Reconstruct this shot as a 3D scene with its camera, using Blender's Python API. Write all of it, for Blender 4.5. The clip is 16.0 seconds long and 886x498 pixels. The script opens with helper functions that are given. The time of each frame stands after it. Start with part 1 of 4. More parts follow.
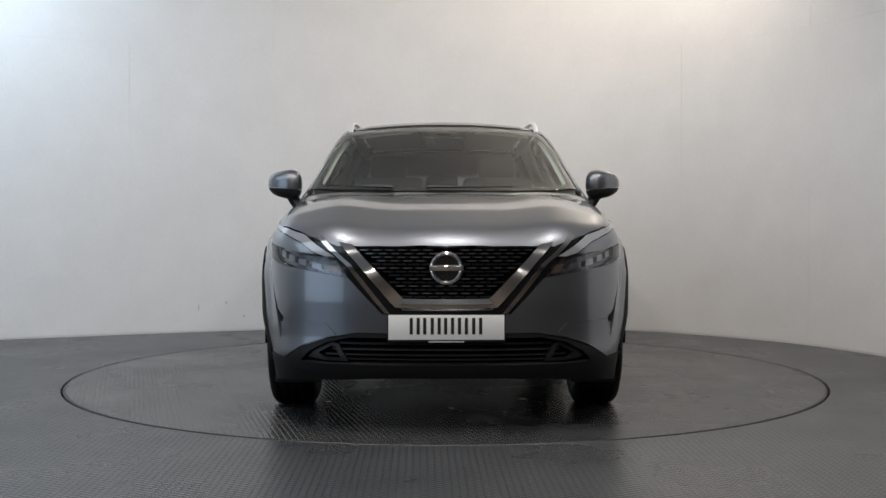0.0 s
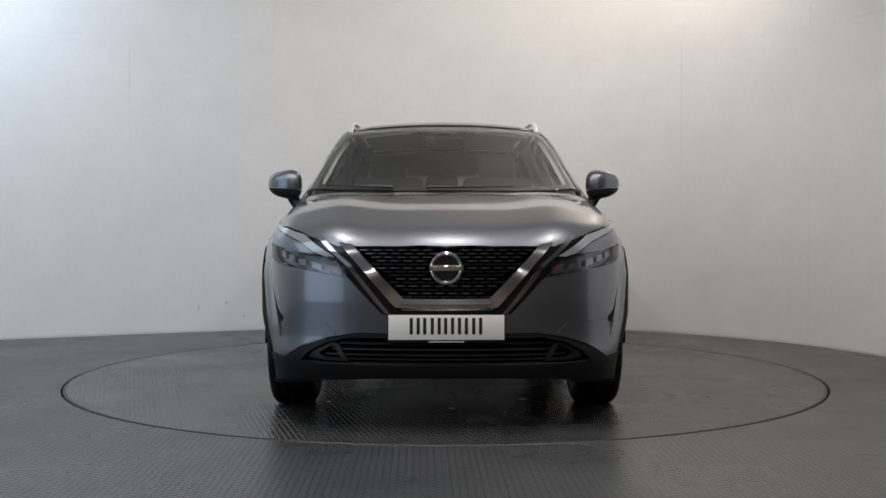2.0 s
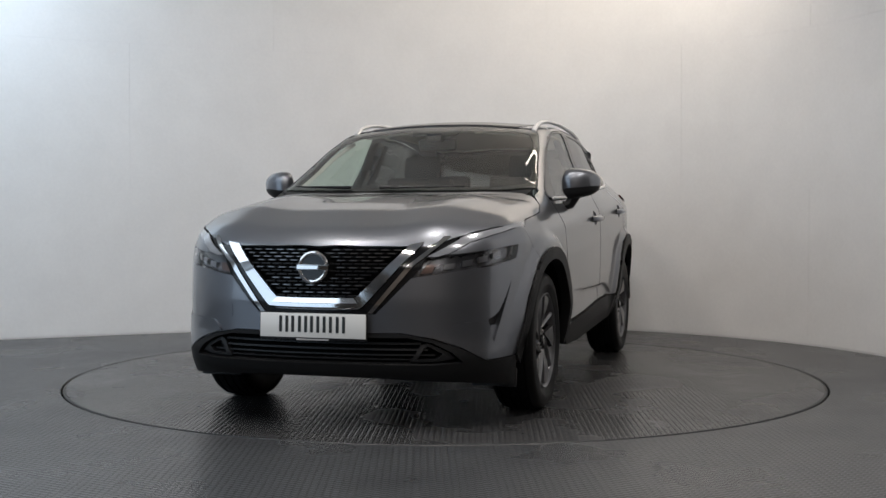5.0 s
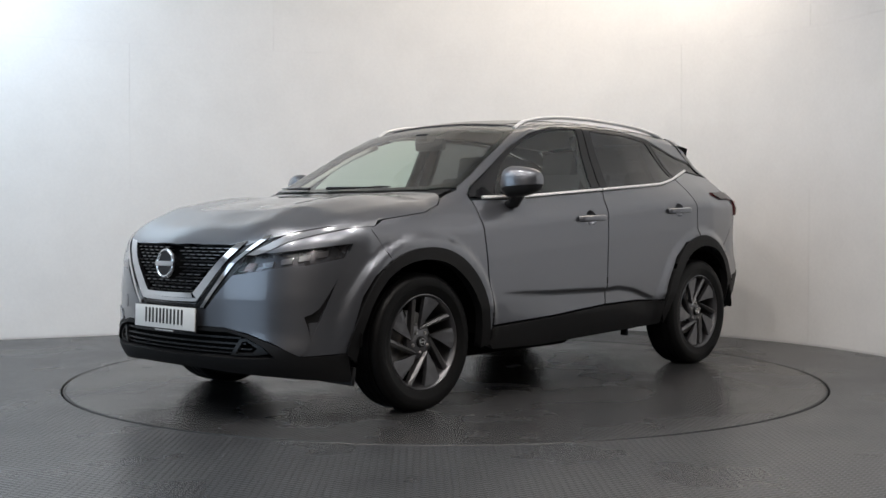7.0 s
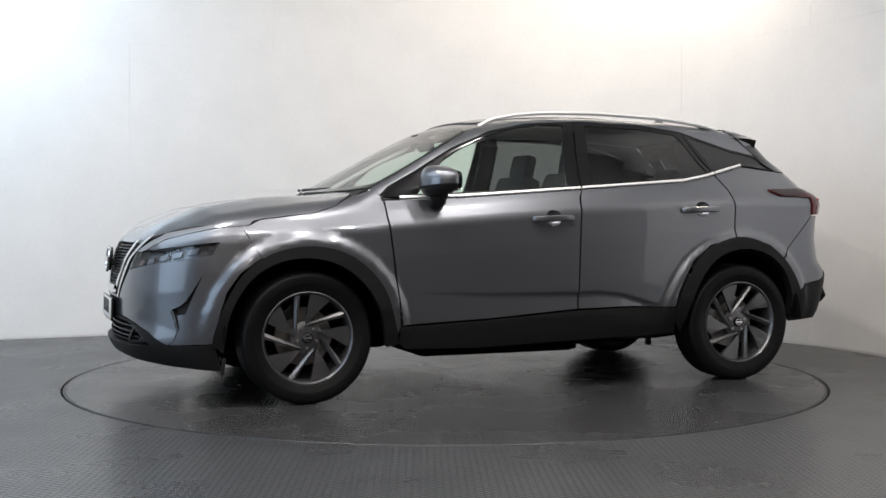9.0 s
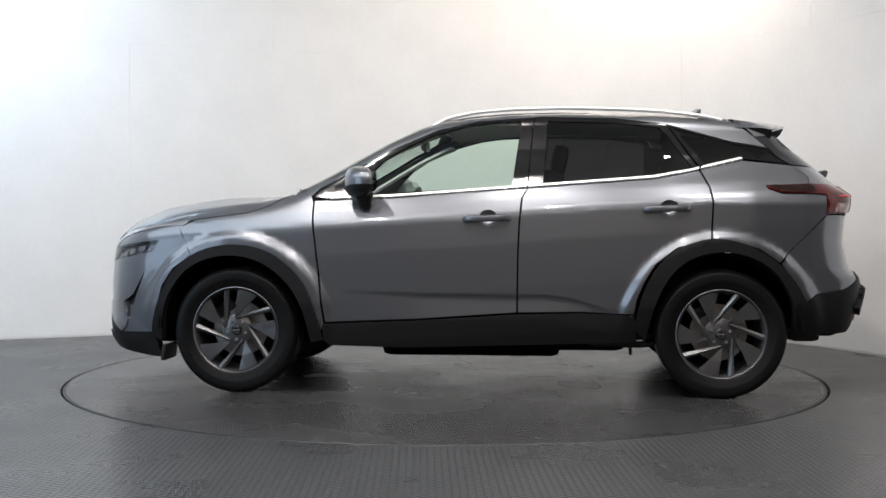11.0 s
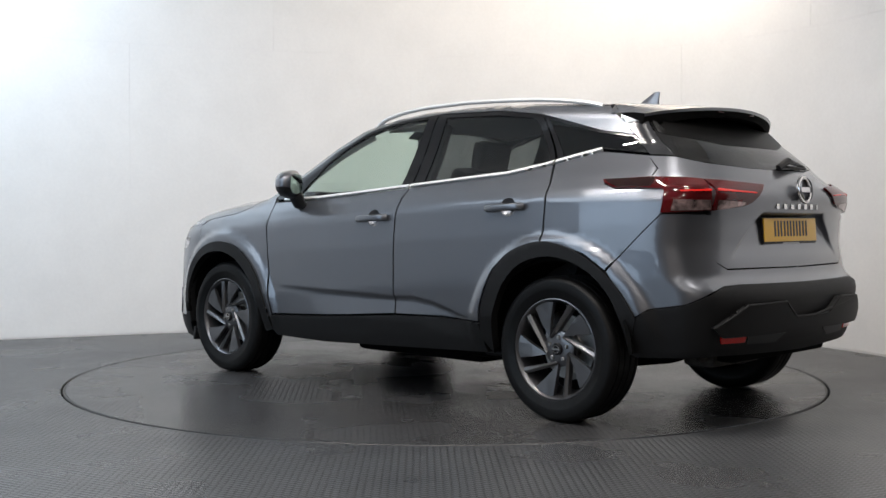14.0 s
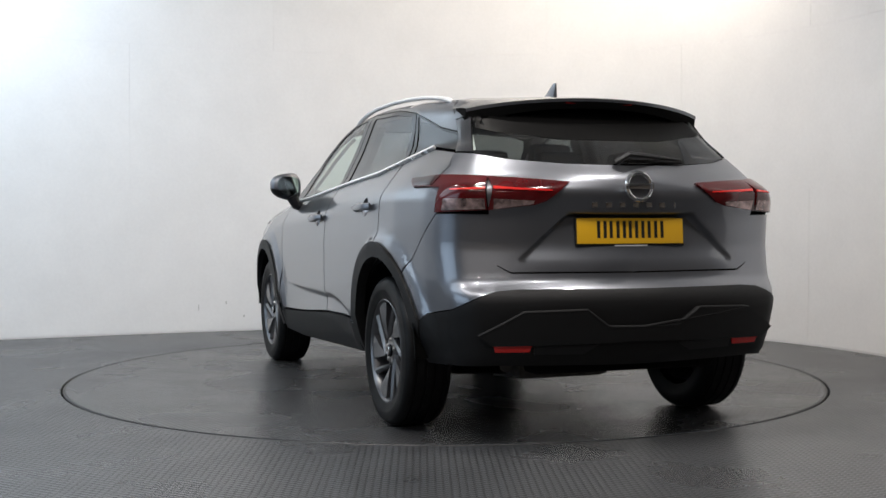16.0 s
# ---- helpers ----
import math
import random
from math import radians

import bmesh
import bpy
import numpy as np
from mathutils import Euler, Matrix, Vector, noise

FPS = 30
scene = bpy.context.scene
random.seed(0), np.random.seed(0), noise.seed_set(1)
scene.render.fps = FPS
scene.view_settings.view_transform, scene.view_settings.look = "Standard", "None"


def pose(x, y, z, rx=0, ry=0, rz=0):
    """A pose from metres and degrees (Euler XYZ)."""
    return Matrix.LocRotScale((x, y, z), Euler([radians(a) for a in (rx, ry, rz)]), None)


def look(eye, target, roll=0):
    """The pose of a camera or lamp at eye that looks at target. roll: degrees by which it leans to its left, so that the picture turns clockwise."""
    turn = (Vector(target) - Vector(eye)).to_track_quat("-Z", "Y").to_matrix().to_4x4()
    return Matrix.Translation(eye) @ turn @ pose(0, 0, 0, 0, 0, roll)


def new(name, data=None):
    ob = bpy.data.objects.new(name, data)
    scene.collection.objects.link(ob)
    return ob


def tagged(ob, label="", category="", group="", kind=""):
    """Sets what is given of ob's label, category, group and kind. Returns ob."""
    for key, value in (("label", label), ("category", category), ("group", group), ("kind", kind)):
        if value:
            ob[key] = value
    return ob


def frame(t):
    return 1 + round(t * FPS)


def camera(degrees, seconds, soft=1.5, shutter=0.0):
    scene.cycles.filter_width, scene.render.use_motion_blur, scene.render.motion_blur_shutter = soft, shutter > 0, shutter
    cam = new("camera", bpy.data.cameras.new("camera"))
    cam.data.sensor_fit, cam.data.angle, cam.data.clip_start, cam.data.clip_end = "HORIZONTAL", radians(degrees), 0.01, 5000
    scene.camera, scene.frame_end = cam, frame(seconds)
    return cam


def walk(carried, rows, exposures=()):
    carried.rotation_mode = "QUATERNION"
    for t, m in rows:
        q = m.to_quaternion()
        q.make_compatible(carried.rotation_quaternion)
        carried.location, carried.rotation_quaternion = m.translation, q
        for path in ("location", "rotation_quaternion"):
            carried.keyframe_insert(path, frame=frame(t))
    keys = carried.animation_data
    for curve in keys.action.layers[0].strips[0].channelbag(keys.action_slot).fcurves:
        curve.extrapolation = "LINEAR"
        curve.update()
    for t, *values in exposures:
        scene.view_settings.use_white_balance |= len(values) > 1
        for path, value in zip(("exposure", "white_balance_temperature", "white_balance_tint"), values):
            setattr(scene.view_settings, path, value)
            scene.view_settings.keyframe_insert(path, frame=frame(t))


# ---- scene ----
from mathutils.geometry import delaunay_2d_cdt

# ---------------- camera: stands still on a tripod ----------------
cam = camera(42.22, 16.0)
CAMERA_POSE = pose(0, -7.1637, 0.9653, 90 - 1.4596, 0, 0.103)
walk(cam, [(0, CAMERA_POSE), (16, CAMERA_POSE)], exposures=[(0, -0.18), (1.5, -0.24), (4.2, -0.25), (6.5, -0.04), (7.2, 0.12), (8.5, 0.30), (11.0, 0.34), (12.5, 0.32), (16, 0.22)])

# turntable's turn, degrees, clockwise from above
TURN = [(0, -0.45), (2.6, -0.45), (3.0, -0.18), (3.5, 1.56), (4.0, 5.0), (4.5, 10.7), (5.0, 17.0), (5.5, 23.5),
        (6.0, 29.95), (6.5, 36.42), (7.0, 42.9), (7.5, 49.35), (8.0, 55.96), (8.5, 62.58), (9.0, 69.1), (9.5, 75.62),
        (10.0, 82.14), (10.5, 88.66), (11.0, 95.18), (11.5, 101.73), (12.0, 108.27), (12.5, 114.74), (13.0, 121.19),
        (13.5, 127.62), (14.0, 134.06), (14.5, 140.57), (15.0, 147.05), (15.5, 153.46), (16.0, 159.87)]

# ---------------- light ----------------
world = bpy.data.worlds.new("studio_air")
world.use_nodes = True
scene.world = world
world.node_tree.nodes["Background"].inputs[0].default_value = (0.75, 0.85, 1.0, 1)
world.node_tree.nodes["Background"].inputs[1].default_value = 0.05


def area_light(name, at, target, w, h, power, colour, spread=180):
    data = bpy.data.lights.new(name, "AREA")
    data.shape, data.size, data.size_y, data.energy, data.color = "RECTANGLE", w, h, power, colour
    data.spread = math.radians(spread)
    ob = new(name, data)
    ob.matrix_world = look(at, target)
    return ob


area_light("cool_wall_wash", (-3.6, 0.7, 3.8), (-3.7, 2.3, 1.4), 1.6, 0.6, 36, (0.66, 0.83, 1.0), 140)
area_light("warm_wall_wash", (1.9, 1.5, 3.75), (1.3, 2.9, 2.7), 2.4, 0.35, 48, (1.0, 0.87, 0.73))
area_light("cool_daylight", (-8.6, -7.4, 2.2), (-0.4, 0.4, 1.4), 7.0, 3.8, 140, (0.62, 0.80, 1.0))
# Added soft overhead fill that brightens the left wall; stands for no fixture.
area_light("cool_left_fill", (-4.8, -2.4, 3.95), (-4.2, -1.2, 0.6), 5.6, 3.0, 112, (0.74, 0.87, 1.0))
for x in (-1.6, 0.1, 1.8):
    for y in (-2.2, -4.2):
        area_light("ceiling_spotlight", (x, y, 4.1), (x + 0.2, y + 0.6, 0.0), 0.14, 0.14, 38, (1.0, 0.94, 0.89))
    area_light("hall_spotlight", (x, -9.5, 4.1), (x, -9.5, 0.0), 0.14, 0.14, 42, (1.0, 0.92, 0.85))



# ---------------- materials ----------------
def material(name, base, rough=0.5, metal=0.0, coat=0.0, grain=0.0, grain_scale=40.0, blotch=0.0, blotch_scale=3.0,
             bump=0.0, rough_var=0.0, emit=None, emit_strength=0.0, coat_rough=0.03, spec=0.5):
    """Principled material with variation at two scales, in object space."""
    m = bpy.data.materials.new(name)
    m.use_nodes = True
    t = m.node_tree
    b = t.nodes["Principled BSDF"]
    b.inputs["Metallic"].default_value = metal
    b.inputs["Specular IOR Level"].default_value = spec
    b.inputs["Coat Weight"].default_value = coat
    b.inputs["Coat Roughness"].default_value = coat_rough
    b.inputs["Base Color"].default_value = (*base, 1)
    b.inputs["Roughness"].default_value = rough
    if emit:
        b.inputs["Emission Color"].default_value = (*emit, 1)
        b.inputs["Emission Strength"].default_value = emit_strength
    co = t.nodes.new("ShaderNodeTexCoord")
    fine = t.nodes.new("ShaderNodeTexNoise")
    fine.inputs["Scale"].default_value, fine.inputs["Detail"].default_value = grain_scale, 4
    wide = t.nodes.new("ShaderNodeTexNoise")
    wide.inputs["Scale"].default_value, wide.inputs["Detail"].default_value = blotch_scale, 5
    for n in (fine, wide):
        t.links.new(co.outputs["Object"], n.inputs["Vector"])
    if grain or blotch:
        sums = []
        for n, amount in ((fine, grain), (wide, blotch)):
            r = t.nodes.new("ShaderNodeMapRange")
            r.inputs["From Min"].default_value, r.inputs["From Max"].default_value = 0.3, 0.7
            r.inputs["To Min"].default_value, r.inputs["To Max"].default_value = 1 - amount, 1 + amount
            t.links.new(n.outputs["Fac"], r.inputs["Value"])
            sums.append(r)
        mul = t.nodes.new("ShaderNodeMath")
        mul.operation = "MULTIPLY"
        t.links.new(sums[0].outputs[0], mul.inputs[0])
        t.links.new(sums[1].outputs[0], mul.inputs[1])
        sc = t.nodes.new("ShaderNodeVectorMath")
        sc.operation = "SCALE"
        sc.inputs[0].default_value = base
        t.links.new(mul.outputs[0], sc.inputs["Scale"])
        t.links.new(sc.outputs[0], b.inputs["Base Color"])
    if rough_var:
        r = t.nodes.new("ShaderNodeMapRange")
        r.inputs["From Min"].default_value, r.inputs["From Max"].default_value = 0.3, 0.7
        r.inputs["To Min"].default_value, r.inputs["To Max"].default_value = rough - rough_var, rough + rough_var
        t.links.new(wide.outputs["Fac"], r.inputs["Value"])
        t.links.new(r.outputs[0], b.inputs["Roughness"])
    if bump:
        bp = t.nodes.new("ShaderNodeBump")
        bp.inputs["Strength"].default_value, bp.inputs["Distance"].default_value = bump, 0.002
        t.links.new(fine.outputs["Fac"], bp.inputs["Height"])
        t.links.new(bp.outputs[0], b.inputs["Normal"])
    return m


def glass_material(name, tint, gloss=0.02, face=0.06):
    """A thin pane: tinted see-through with a Fresnel-weighted gloss."""
    m = bpy.data.materials.new(name)
    m.use_nodes = True
    t = m.node_tree
    t.nodes.clear()
    out = t.nodes.new("ShaderNodeOutputMaterial")
    mix = t.nodes.new("ShaderNodeMixShader")
    clear = t.nodes.new("ShaderNodeBsdfTransparent")
    clear.inputs[0].default_value = (*tint, 1)
    shine = t.nodes.new("ShaderNodeBsdfGlossy")
    shine.inputs["Roughness"].default_value = gloss
    lw = t.nodes.new("ShaderNodeLayerWeight")
    lw.inputs["Blend"].default_value = 0.5
    pw = t.nodes.new("ShaderNodeMath")
    pw.operation = "POWER"
    pw.inputs[1].default_value = 4.0
    ma = t.nodes.new("ShaderNodeMath")
    ma.operation = "MULTIPLY_ADD"
    ma.inputs[1].default_value, ma.inputs[2].default_value = 0.85, face
    t.links.new(lw.outputs["Facing"], pw.inputs[0])
    t.links.new(pw.outputs[0], ma.inputs[0])
    t.links.new(ma.outputs[0], mix.inputs[0])
    t.links.new(clear.outputs[0], mix.inputs[1])
    t.links.new(shine.outputs[0], mix.inputs[2])
    t.links.new(mix.outputs[0], out.inputs[0])
    return m


PAINT = material("grey_metallic_paint", (0.166, 0.174, 0.193), 0.33, 0.85, 1.0, grain=0.06, grain_scale=900, coat_rough=0.015)
CLADDING = material("matt_black_plastic", (0.0095, 0.0095, 0.010), 0.52, grain=0.15, grain_scale=300, bump=0.15, spec=0.20)
TRIM = material("black_plastic", (0.011, 0.011, 0.012), 0.42, grain=0.1, grain_scale=120, spec=0.35)
BLACK_GLOSS = material("gloss_black", (0.007, 0.007, 0.008), 0.12, 0, 0.0, spec=0.4)
GARNISH = material("dark_gloss_garnish", (0.026, 0.027, 0.030), 0.16, 0.2, 0.8)
LINER = material("underseal_and_backing_black", (0.004, 0.004, 0.004), 0.85, grain=0.2, grain_scale=60, spec=0.06)
FRIT_AND_REFLECTION = material("black_print_and_reflection", (0.004, 0.004, 0.004), 0.4, spec=0.08)
CHROME = material("chrome", (0.74, 0.73, 0.73), 0.07, 1.0)
CHROME_DARK = material("dark_chrome", (0.30, 0.30, 0.31), 0.3, 1.0)
SATIN = material("satin_aluminium", (0.80, 0.80, 0.80), 0.42, 0.45)
MIRROR = material("mirror_glass", (0.85, 0.88, 0.88), 0.01, 1.0)
RUBBER = material("tyre_rubber", (0.0045, 0.0045, 0.0047), 0.45, grain=0.25, grain_scale=60, rough_var=0.14, spec=0.17)
ALLOY = material("dark_alloy", (0.11, 0.11, 0.116), 0.34, 0.8, 0.6, grain=0.04, grain_scale=400)
ALLOY_BRIGHT = material("machined_alloy", (0.15, 0.15, 0.154), 0.36, 0.85, 0.4)
STEEL = material("dull_steel", (0.35, 0.34, 0.33), 0.4, 1.0, grain=0.2, grain_scale=30)
GRILLE = material("grille_black", (0.009, 0.009, 0.010), 0.35, spec=0.35)
RED_LENS = material("red_lens", (0.060, 0.003, 0.004), 0.10, 0, 0.15, blotch=0.3, blotch_scale=14)
RED_BRIGHT = material("red_light_bar", (0.62, 0.016, 0.012), 0.2, 0, 0.5)
CLEAR_LENS = material("clear_lens_reflector", (0.30, 0.21, 0.20), 0.16, 0.6, 0.6, blotch=0.7, blotch_scale=34)
STRIP = material("dark_red_lens", (0.012, 0.002, 0.002), 0.08, 0, 0.3)
AMBER = material("amber_lens", (0.20, 0.13, 0.11), 0.2, 0.5, 1.0)
LAMP_DARK = material("lamp_housing", (0.17, 0.17, 0.18), 0.25, 0.7, 0.3, blotch=0.5, blotch_scale=22)
DRL = material("white_lamp_guide", (0.27, 0.28, 0.30), 0.15, 0.3, 1.0)
PLATE_WHITE = material("white_plate", (0.72, 0.72, 0.70), 0.35, coat=0.4, blotch=0.02)
PLATE_YELLOW = material("yellow_plate", (0.72, 0.40, 0.015), 0.35, coat=0.4, blotch=0.02)
INK = material("plate_ink", (0.012, 0.012, 0.012), 0.4)
PALE_INK = material("pale_ink", (0.4, 0.4, 0.4), 0.5)
CLOTH = material("seat_cloth", (0.035, 0.035, 0.037), 0.85, grain=0.3, grain_scale=200, bump=0.2)
DASH = material("dash_plastic", (0.03, 0.03, 0.031), 0.6, grain=0.15, grain_scale=200)
LINING = material("pale_headlining", (0.58, 0.57, 0.54), 0.9, grain=0.1, grain_scale=150)
CLEAR_GLASS = glass_material("clear_glass", (0.83, 0.93, 0.87), 0.01, 0.085)
DARK_GLASS = glass_material("privacy_glass", (0.15, 0.154, 0.16), 0.01, 0.085)
LAMP_GLASS = glass_material("lamp_glass", (0.92, 0.93, 0.95), 0.01, 0.05)
WALL = material("white_wall_paint", (0.80, 0.79, 0.78), 0.55, grain=0.015, blotch=0.025, bump=0.03)
EDGE = material("dark_edge_metal", (0.03, 0.03, 0.03), 0.4, 0.6)
ROOM = material("beige_hall_paint", (0.28, 0.235, 0.195), 0.7, blotch=0.1, blotch_scale=0.6)
CEILING = material("ceiling_paint", (0.84, 0.83, 0.82), 0.8, blotch=0.04)


def ribbed_rubber(name, base, rough, turn, relief, scuffs):
    """Rubber sheet with rows of small raised dashes, worn unevenly."""
    m = material(name, base, rough, grain=0.06, grain_scale=25, blotch=0.16, blotch_scale=1.3, rough_var=0.07)
    t = m.node_tree
    b = t.nodes["Principled BSDF"]
    co = t.nodes.new("ShaderNodeTexCoord")
    mp = t.nodes.new("ShaderNodeMapping")
    mp.inputs["Rotation"].default_value = (0, 0, radians(turn))
    t.links.new(co.outputs["Object"], mp.inputs["Vector"])
    br = t.nodes.new("ShaderNodeTexBrick")
    for key, value in (("Scale", 1.0), ("Brick Width", 0.034), ("Row Height", 0.026), ("Mortar Size", 0.0075), ("Mortar Smooth", 0.7), ("Bias", 0.0)):
        br.inputs[key].default_value = value
    t.links.new(mp.outputs[0], br.inputs["Vector"])
    bump = t.nodes.new("ShaderNodeBump")
    bump.inputs["Strength"].default_value, bump.inputs["Distance"].default_value = relief, 0.0030
    bump.invert = True
    t.links.new(br.outputs["Fac"], bump.inputs["Height"])
    t.links.new(bump.outputs[0], b.inputs["Normal"])
    # Shade between the raised dashes, multiplied into the colour to strengthen the relief.
    groove_shade = t.nodes.new("ShaderNodeMix")
    groove_shade.data_type, groove_shade.blend_type = "RGBA", "MULTIPLY"
    groove_shade.inputs["B"].default_value = (0.62, 0.62, 0.63, 1)
    t.links.new(br.outputs["Fac"], groove_shade.inputs["Factor"])
    t.links.new(b.inputs["Base Color"].links[0].from_socket, groove_shade.inputs["A"])
    t.links.new(groove_shade.outputs["Result"], b.inputs["Base Color"])
    if scuffs:
        st = t.nodes.new("ShaderNodeMapping")
        st.inputs["Scale"].default_value = (1.2, 9.0, 1.0)
        st.inputs["Rotation"].default_value = (0, 0, 0.5)
        t.links.new(co.outputs["Object"], st.inputs["Vector"])
        nz = t.nodes.new("ShaderNodeTexNoise")
        nz.inputs["Scale"].default_value, nz.inputs["Detail"].default_value = 2.2, 6
        t.links.new(st.outputs[0], nz.inputs["Vector"])
        r = t.nodes.new("ShaderNodeMapRange")
        r.inputs["From Min"].default_value, r.inputs["From Max"].default_value = 0.62, 0.74
        t.links.new(nz.outputs["Fac"], r.inputs["Value"])
        src = b.inputs["Base Color"].links[0].from_socket
        mix = t.nodes.new("ShaderNodeMix")
        mix.data_type = "RGBA"
        mix.inputs["B"].default_value = (*[min(1, c * 1.9) for c in base], 1)
        mix.inputs[0].default_value = 0
        mul = t.nodes.new("ShaderNodeMath")
        mul.operation = "MULTIPLY"
        mul.inputs[1].default_value = scuffs
        t.links.new(r.outputs[0], mul.inputs[0])
        t.links.new(mul.outputs[0], mix.inputs["Factor"])
        t.links.new(src, mix.inputs["A"])
        t.links.new(mix.outputs["Result"], b.inputs["Base Color"])
    return m


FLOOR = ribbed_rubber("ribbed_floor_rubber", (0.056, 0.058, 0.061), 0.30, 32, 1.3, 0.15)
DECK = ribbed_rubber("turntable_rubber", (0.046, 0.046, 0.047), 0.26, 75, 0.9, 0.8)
EXHAUST = material("dark_exhaust_steel", (0.05, 0.045, 0.04), 0.6, 0.6, grain=0.3, grain_scale=30)
SCUFF = material("wall_scuff", (0.45, 0.44, 0.42), 0.7)


# ---------------- mesh helpers ----------------
def part(name, bm, mat, parent=None, label="", smooth=True, normals=None):
    """Link a bmesh as one mesh object under a thing or part."""
    me = bpy.data.meshes.new(name)
    bm.normal_update()
    bm.verts.index_update()
    given = [normals.get(v, v.normal.copy()) for v in bm.verts] if normals else None
    bm.to_mesh(me)
    bm.free()
    if smooth and not given:
        me.polygons.foreach_set("use_smooth", [True] * len(me.polygons))
        me.set_sharp_from_angle(angle=radians(38))
    if given:
        me.polygons.foreach_set("use_smooth", [True] * len(me.polygons))
        me.normals_split_custom_set_from_vertices(given)
    me.materials.append(mat)
    ob = new(name, me)
    if parent:
        ob.parent = parent
    if label:
        tagged(ob, label)
    return ob


def empty(name, parent=None):
    ob = new(name)
    ob.empty_display_size = 0.2
    if parent:
        ob.parent = parent
    return ob


def add_box(bm, at, size, bevel=0.0, turn=None):
    r = bmesh.ops.create_cube(bm, size=1.0)
    vs = r["verts"]
    bmesh.ops.scale(bm, vec=size, verts=vs)
    if bevel:
        es = list({e for v in vs for e in v.link_edges})
        b = bmesh.ops.bevel(bm, geom=es, offset=bevel, segments=2, affect="EDGES", profile=0.6)
        vs = list({v for f in b["faces"] for v in f.verts} | {v for v in vs if v.is_valid})
    m = Matrix.Translation(at) @ (turn if turn is not None else Matrix())
    bmesh.ops.transform(bm, matrix=m, verts=vs)
    return vs


def add_rev(bm, profile, segs, axis="Y", at=(0, 0, 0)):
    """Solid of revolution: profile of (radius, along-axis) pairs."""
    rings = []
    for r, a in profile:
        ring = []
        for i in range(segs):
            c, s = math.cos(2 * math.pi * i / segs) * r, math.sin(2 * math.pi * i / segs) * r
            p = {"Y": (c, a, s), "Z": (c, s, a), "X": (a, c, s)}[axis]
            ring.append(bm.verts.new(Vector(p) + Vector(at)))
        rings.append(ring)
    for a, b in zip(rings, rings[1:]):
        for i in range(segs):
            j = (i + 1) % segs
            bm.faces.new((a[i], a[j], b[j], b[i]))
    return rings


def add_tube(bm, path, radius, segs=8, flat=1.0, up=Vector((0, 0, 1)), cap=True):
    """A tube along a list of points; radius a number or one a point; flat squeezes it along the second axis."""
    pts = [Vector(p) for p in path]
    rings = []
    for i, p in enumerate(pts):
        d = (pts[min(i + 1, len(pts) - 1)] - pts[max(i - 1, 0)]).normalized()
        side = d.cross(up)
        if side.length < 1e-4:
            side = d.cross(Vector((0, 1, 0)))
        side.normalize()
        top = side.cross(d)
        r = radius[i] if isinstance(radius, (list, tuple)) else radius
        rings.append([bm.verts.new(p + side * math.cos(a) * r + top * math.sin(a) * r * flat)
                      for a in [2 * math.pi * k / segs for k in range(segs)]])
    for a, b in zip(rings, rings[1:]):
        for k in range(segs):
            bm.faces.new((a[k], a[(k + 1) % segs], b[(k + 1) % segs], b[k]))
    if cap:
        bm.faces.new(rings[0][::-1])
        bm.faces.new(rings[-1])


def spline(pts, n=8, closed=False):
    """Catmull-Rom through points, n steps a span."""
    P = [np.array(p, float) for p in pts]
    out = []
    m = len(P)
    spans = m if closed else m - 1
    for i in range(spans):
        p0 = P[(i - 1) % m] if closed or i > 0 else 2 * P[0] - P[1]
        p1, p2 = P[i], P[(i + 1) % m]
        p3 = P[(i + 2) % m] if closed or i + 2 < m else 2 * P[-1] - P[-2]
        for k in range(n):
            t = k / n
            out.append(0.5 * (2 * p1 + (p2 - p0) * t + (2 * p0 - 5 * p1 + 4 * p2 - p3) * t * t
                              + (3 * p1 - p0 - 3 * p2 + p3) * t ** 3))
    if not closed:
        out.append(P[-1])
    return out

# ---------------- the studio ----------------
def make_floor():
    bm = bmesh.new()
    add_rev(bm, [(14, 0), (6, 0), (2.288, 0), (2.284, -0.004), (2.284, -0.05)], 200, "Z")
    return tagged(part("floor", bm, FLOOR, smooth=False), "dark grey ribbed rubber studio floor", "floor", kind="structure")


def make_turntable():
    e = tagged(empty("turntable"), "round grey rubber-covered turntable set flush in the floor", "turntable")
    bm = bmesh.new()
    add_rev(bm, [(0.001, 0), (1.0, 0), (2.258, 0)], 200, "Z")
    part("deck", bm, DECK, e, "scuffed dark grey rubber deck", smooth=False)
    bm = bmesh.new()
    add_rev(bm, [(2.259, -0.001), (2.268, 0.001), (2.273, -0.004), (2.273, -0.05)], 200, "Z")
    part("edge_ring", bm, EDGE, e, "thin dark metal edge ring")
    bm = bmesh.new()
    add_rev(bm, [(2.273, -0.045), (2.284, -0.045)], 120, "Z")
    part("gap_floor", bm, LINER, e, smooth=False)
    return e


WALL_KEYS = [(-11.4, -2.9), (-8.6, -0.8), (-5.6, 1.05), (-3.57, 2.02), (-1.75, 2.80), (-0.1, 3.16), (1.45, 2.90), (2.54, 1.99), (3.1, 0.91), (3.5, -0.6), (3.8, -2.6)]
WALL_LINE = [np.array(q) for q in spline(WALL_KEYS, 24)]
WALL_RUN = np.concatenate([[0], np.cumsum([np.linalg.norm(b - a) for a, b in zip(WALL_LINE, WALL_LINE[1:])])])


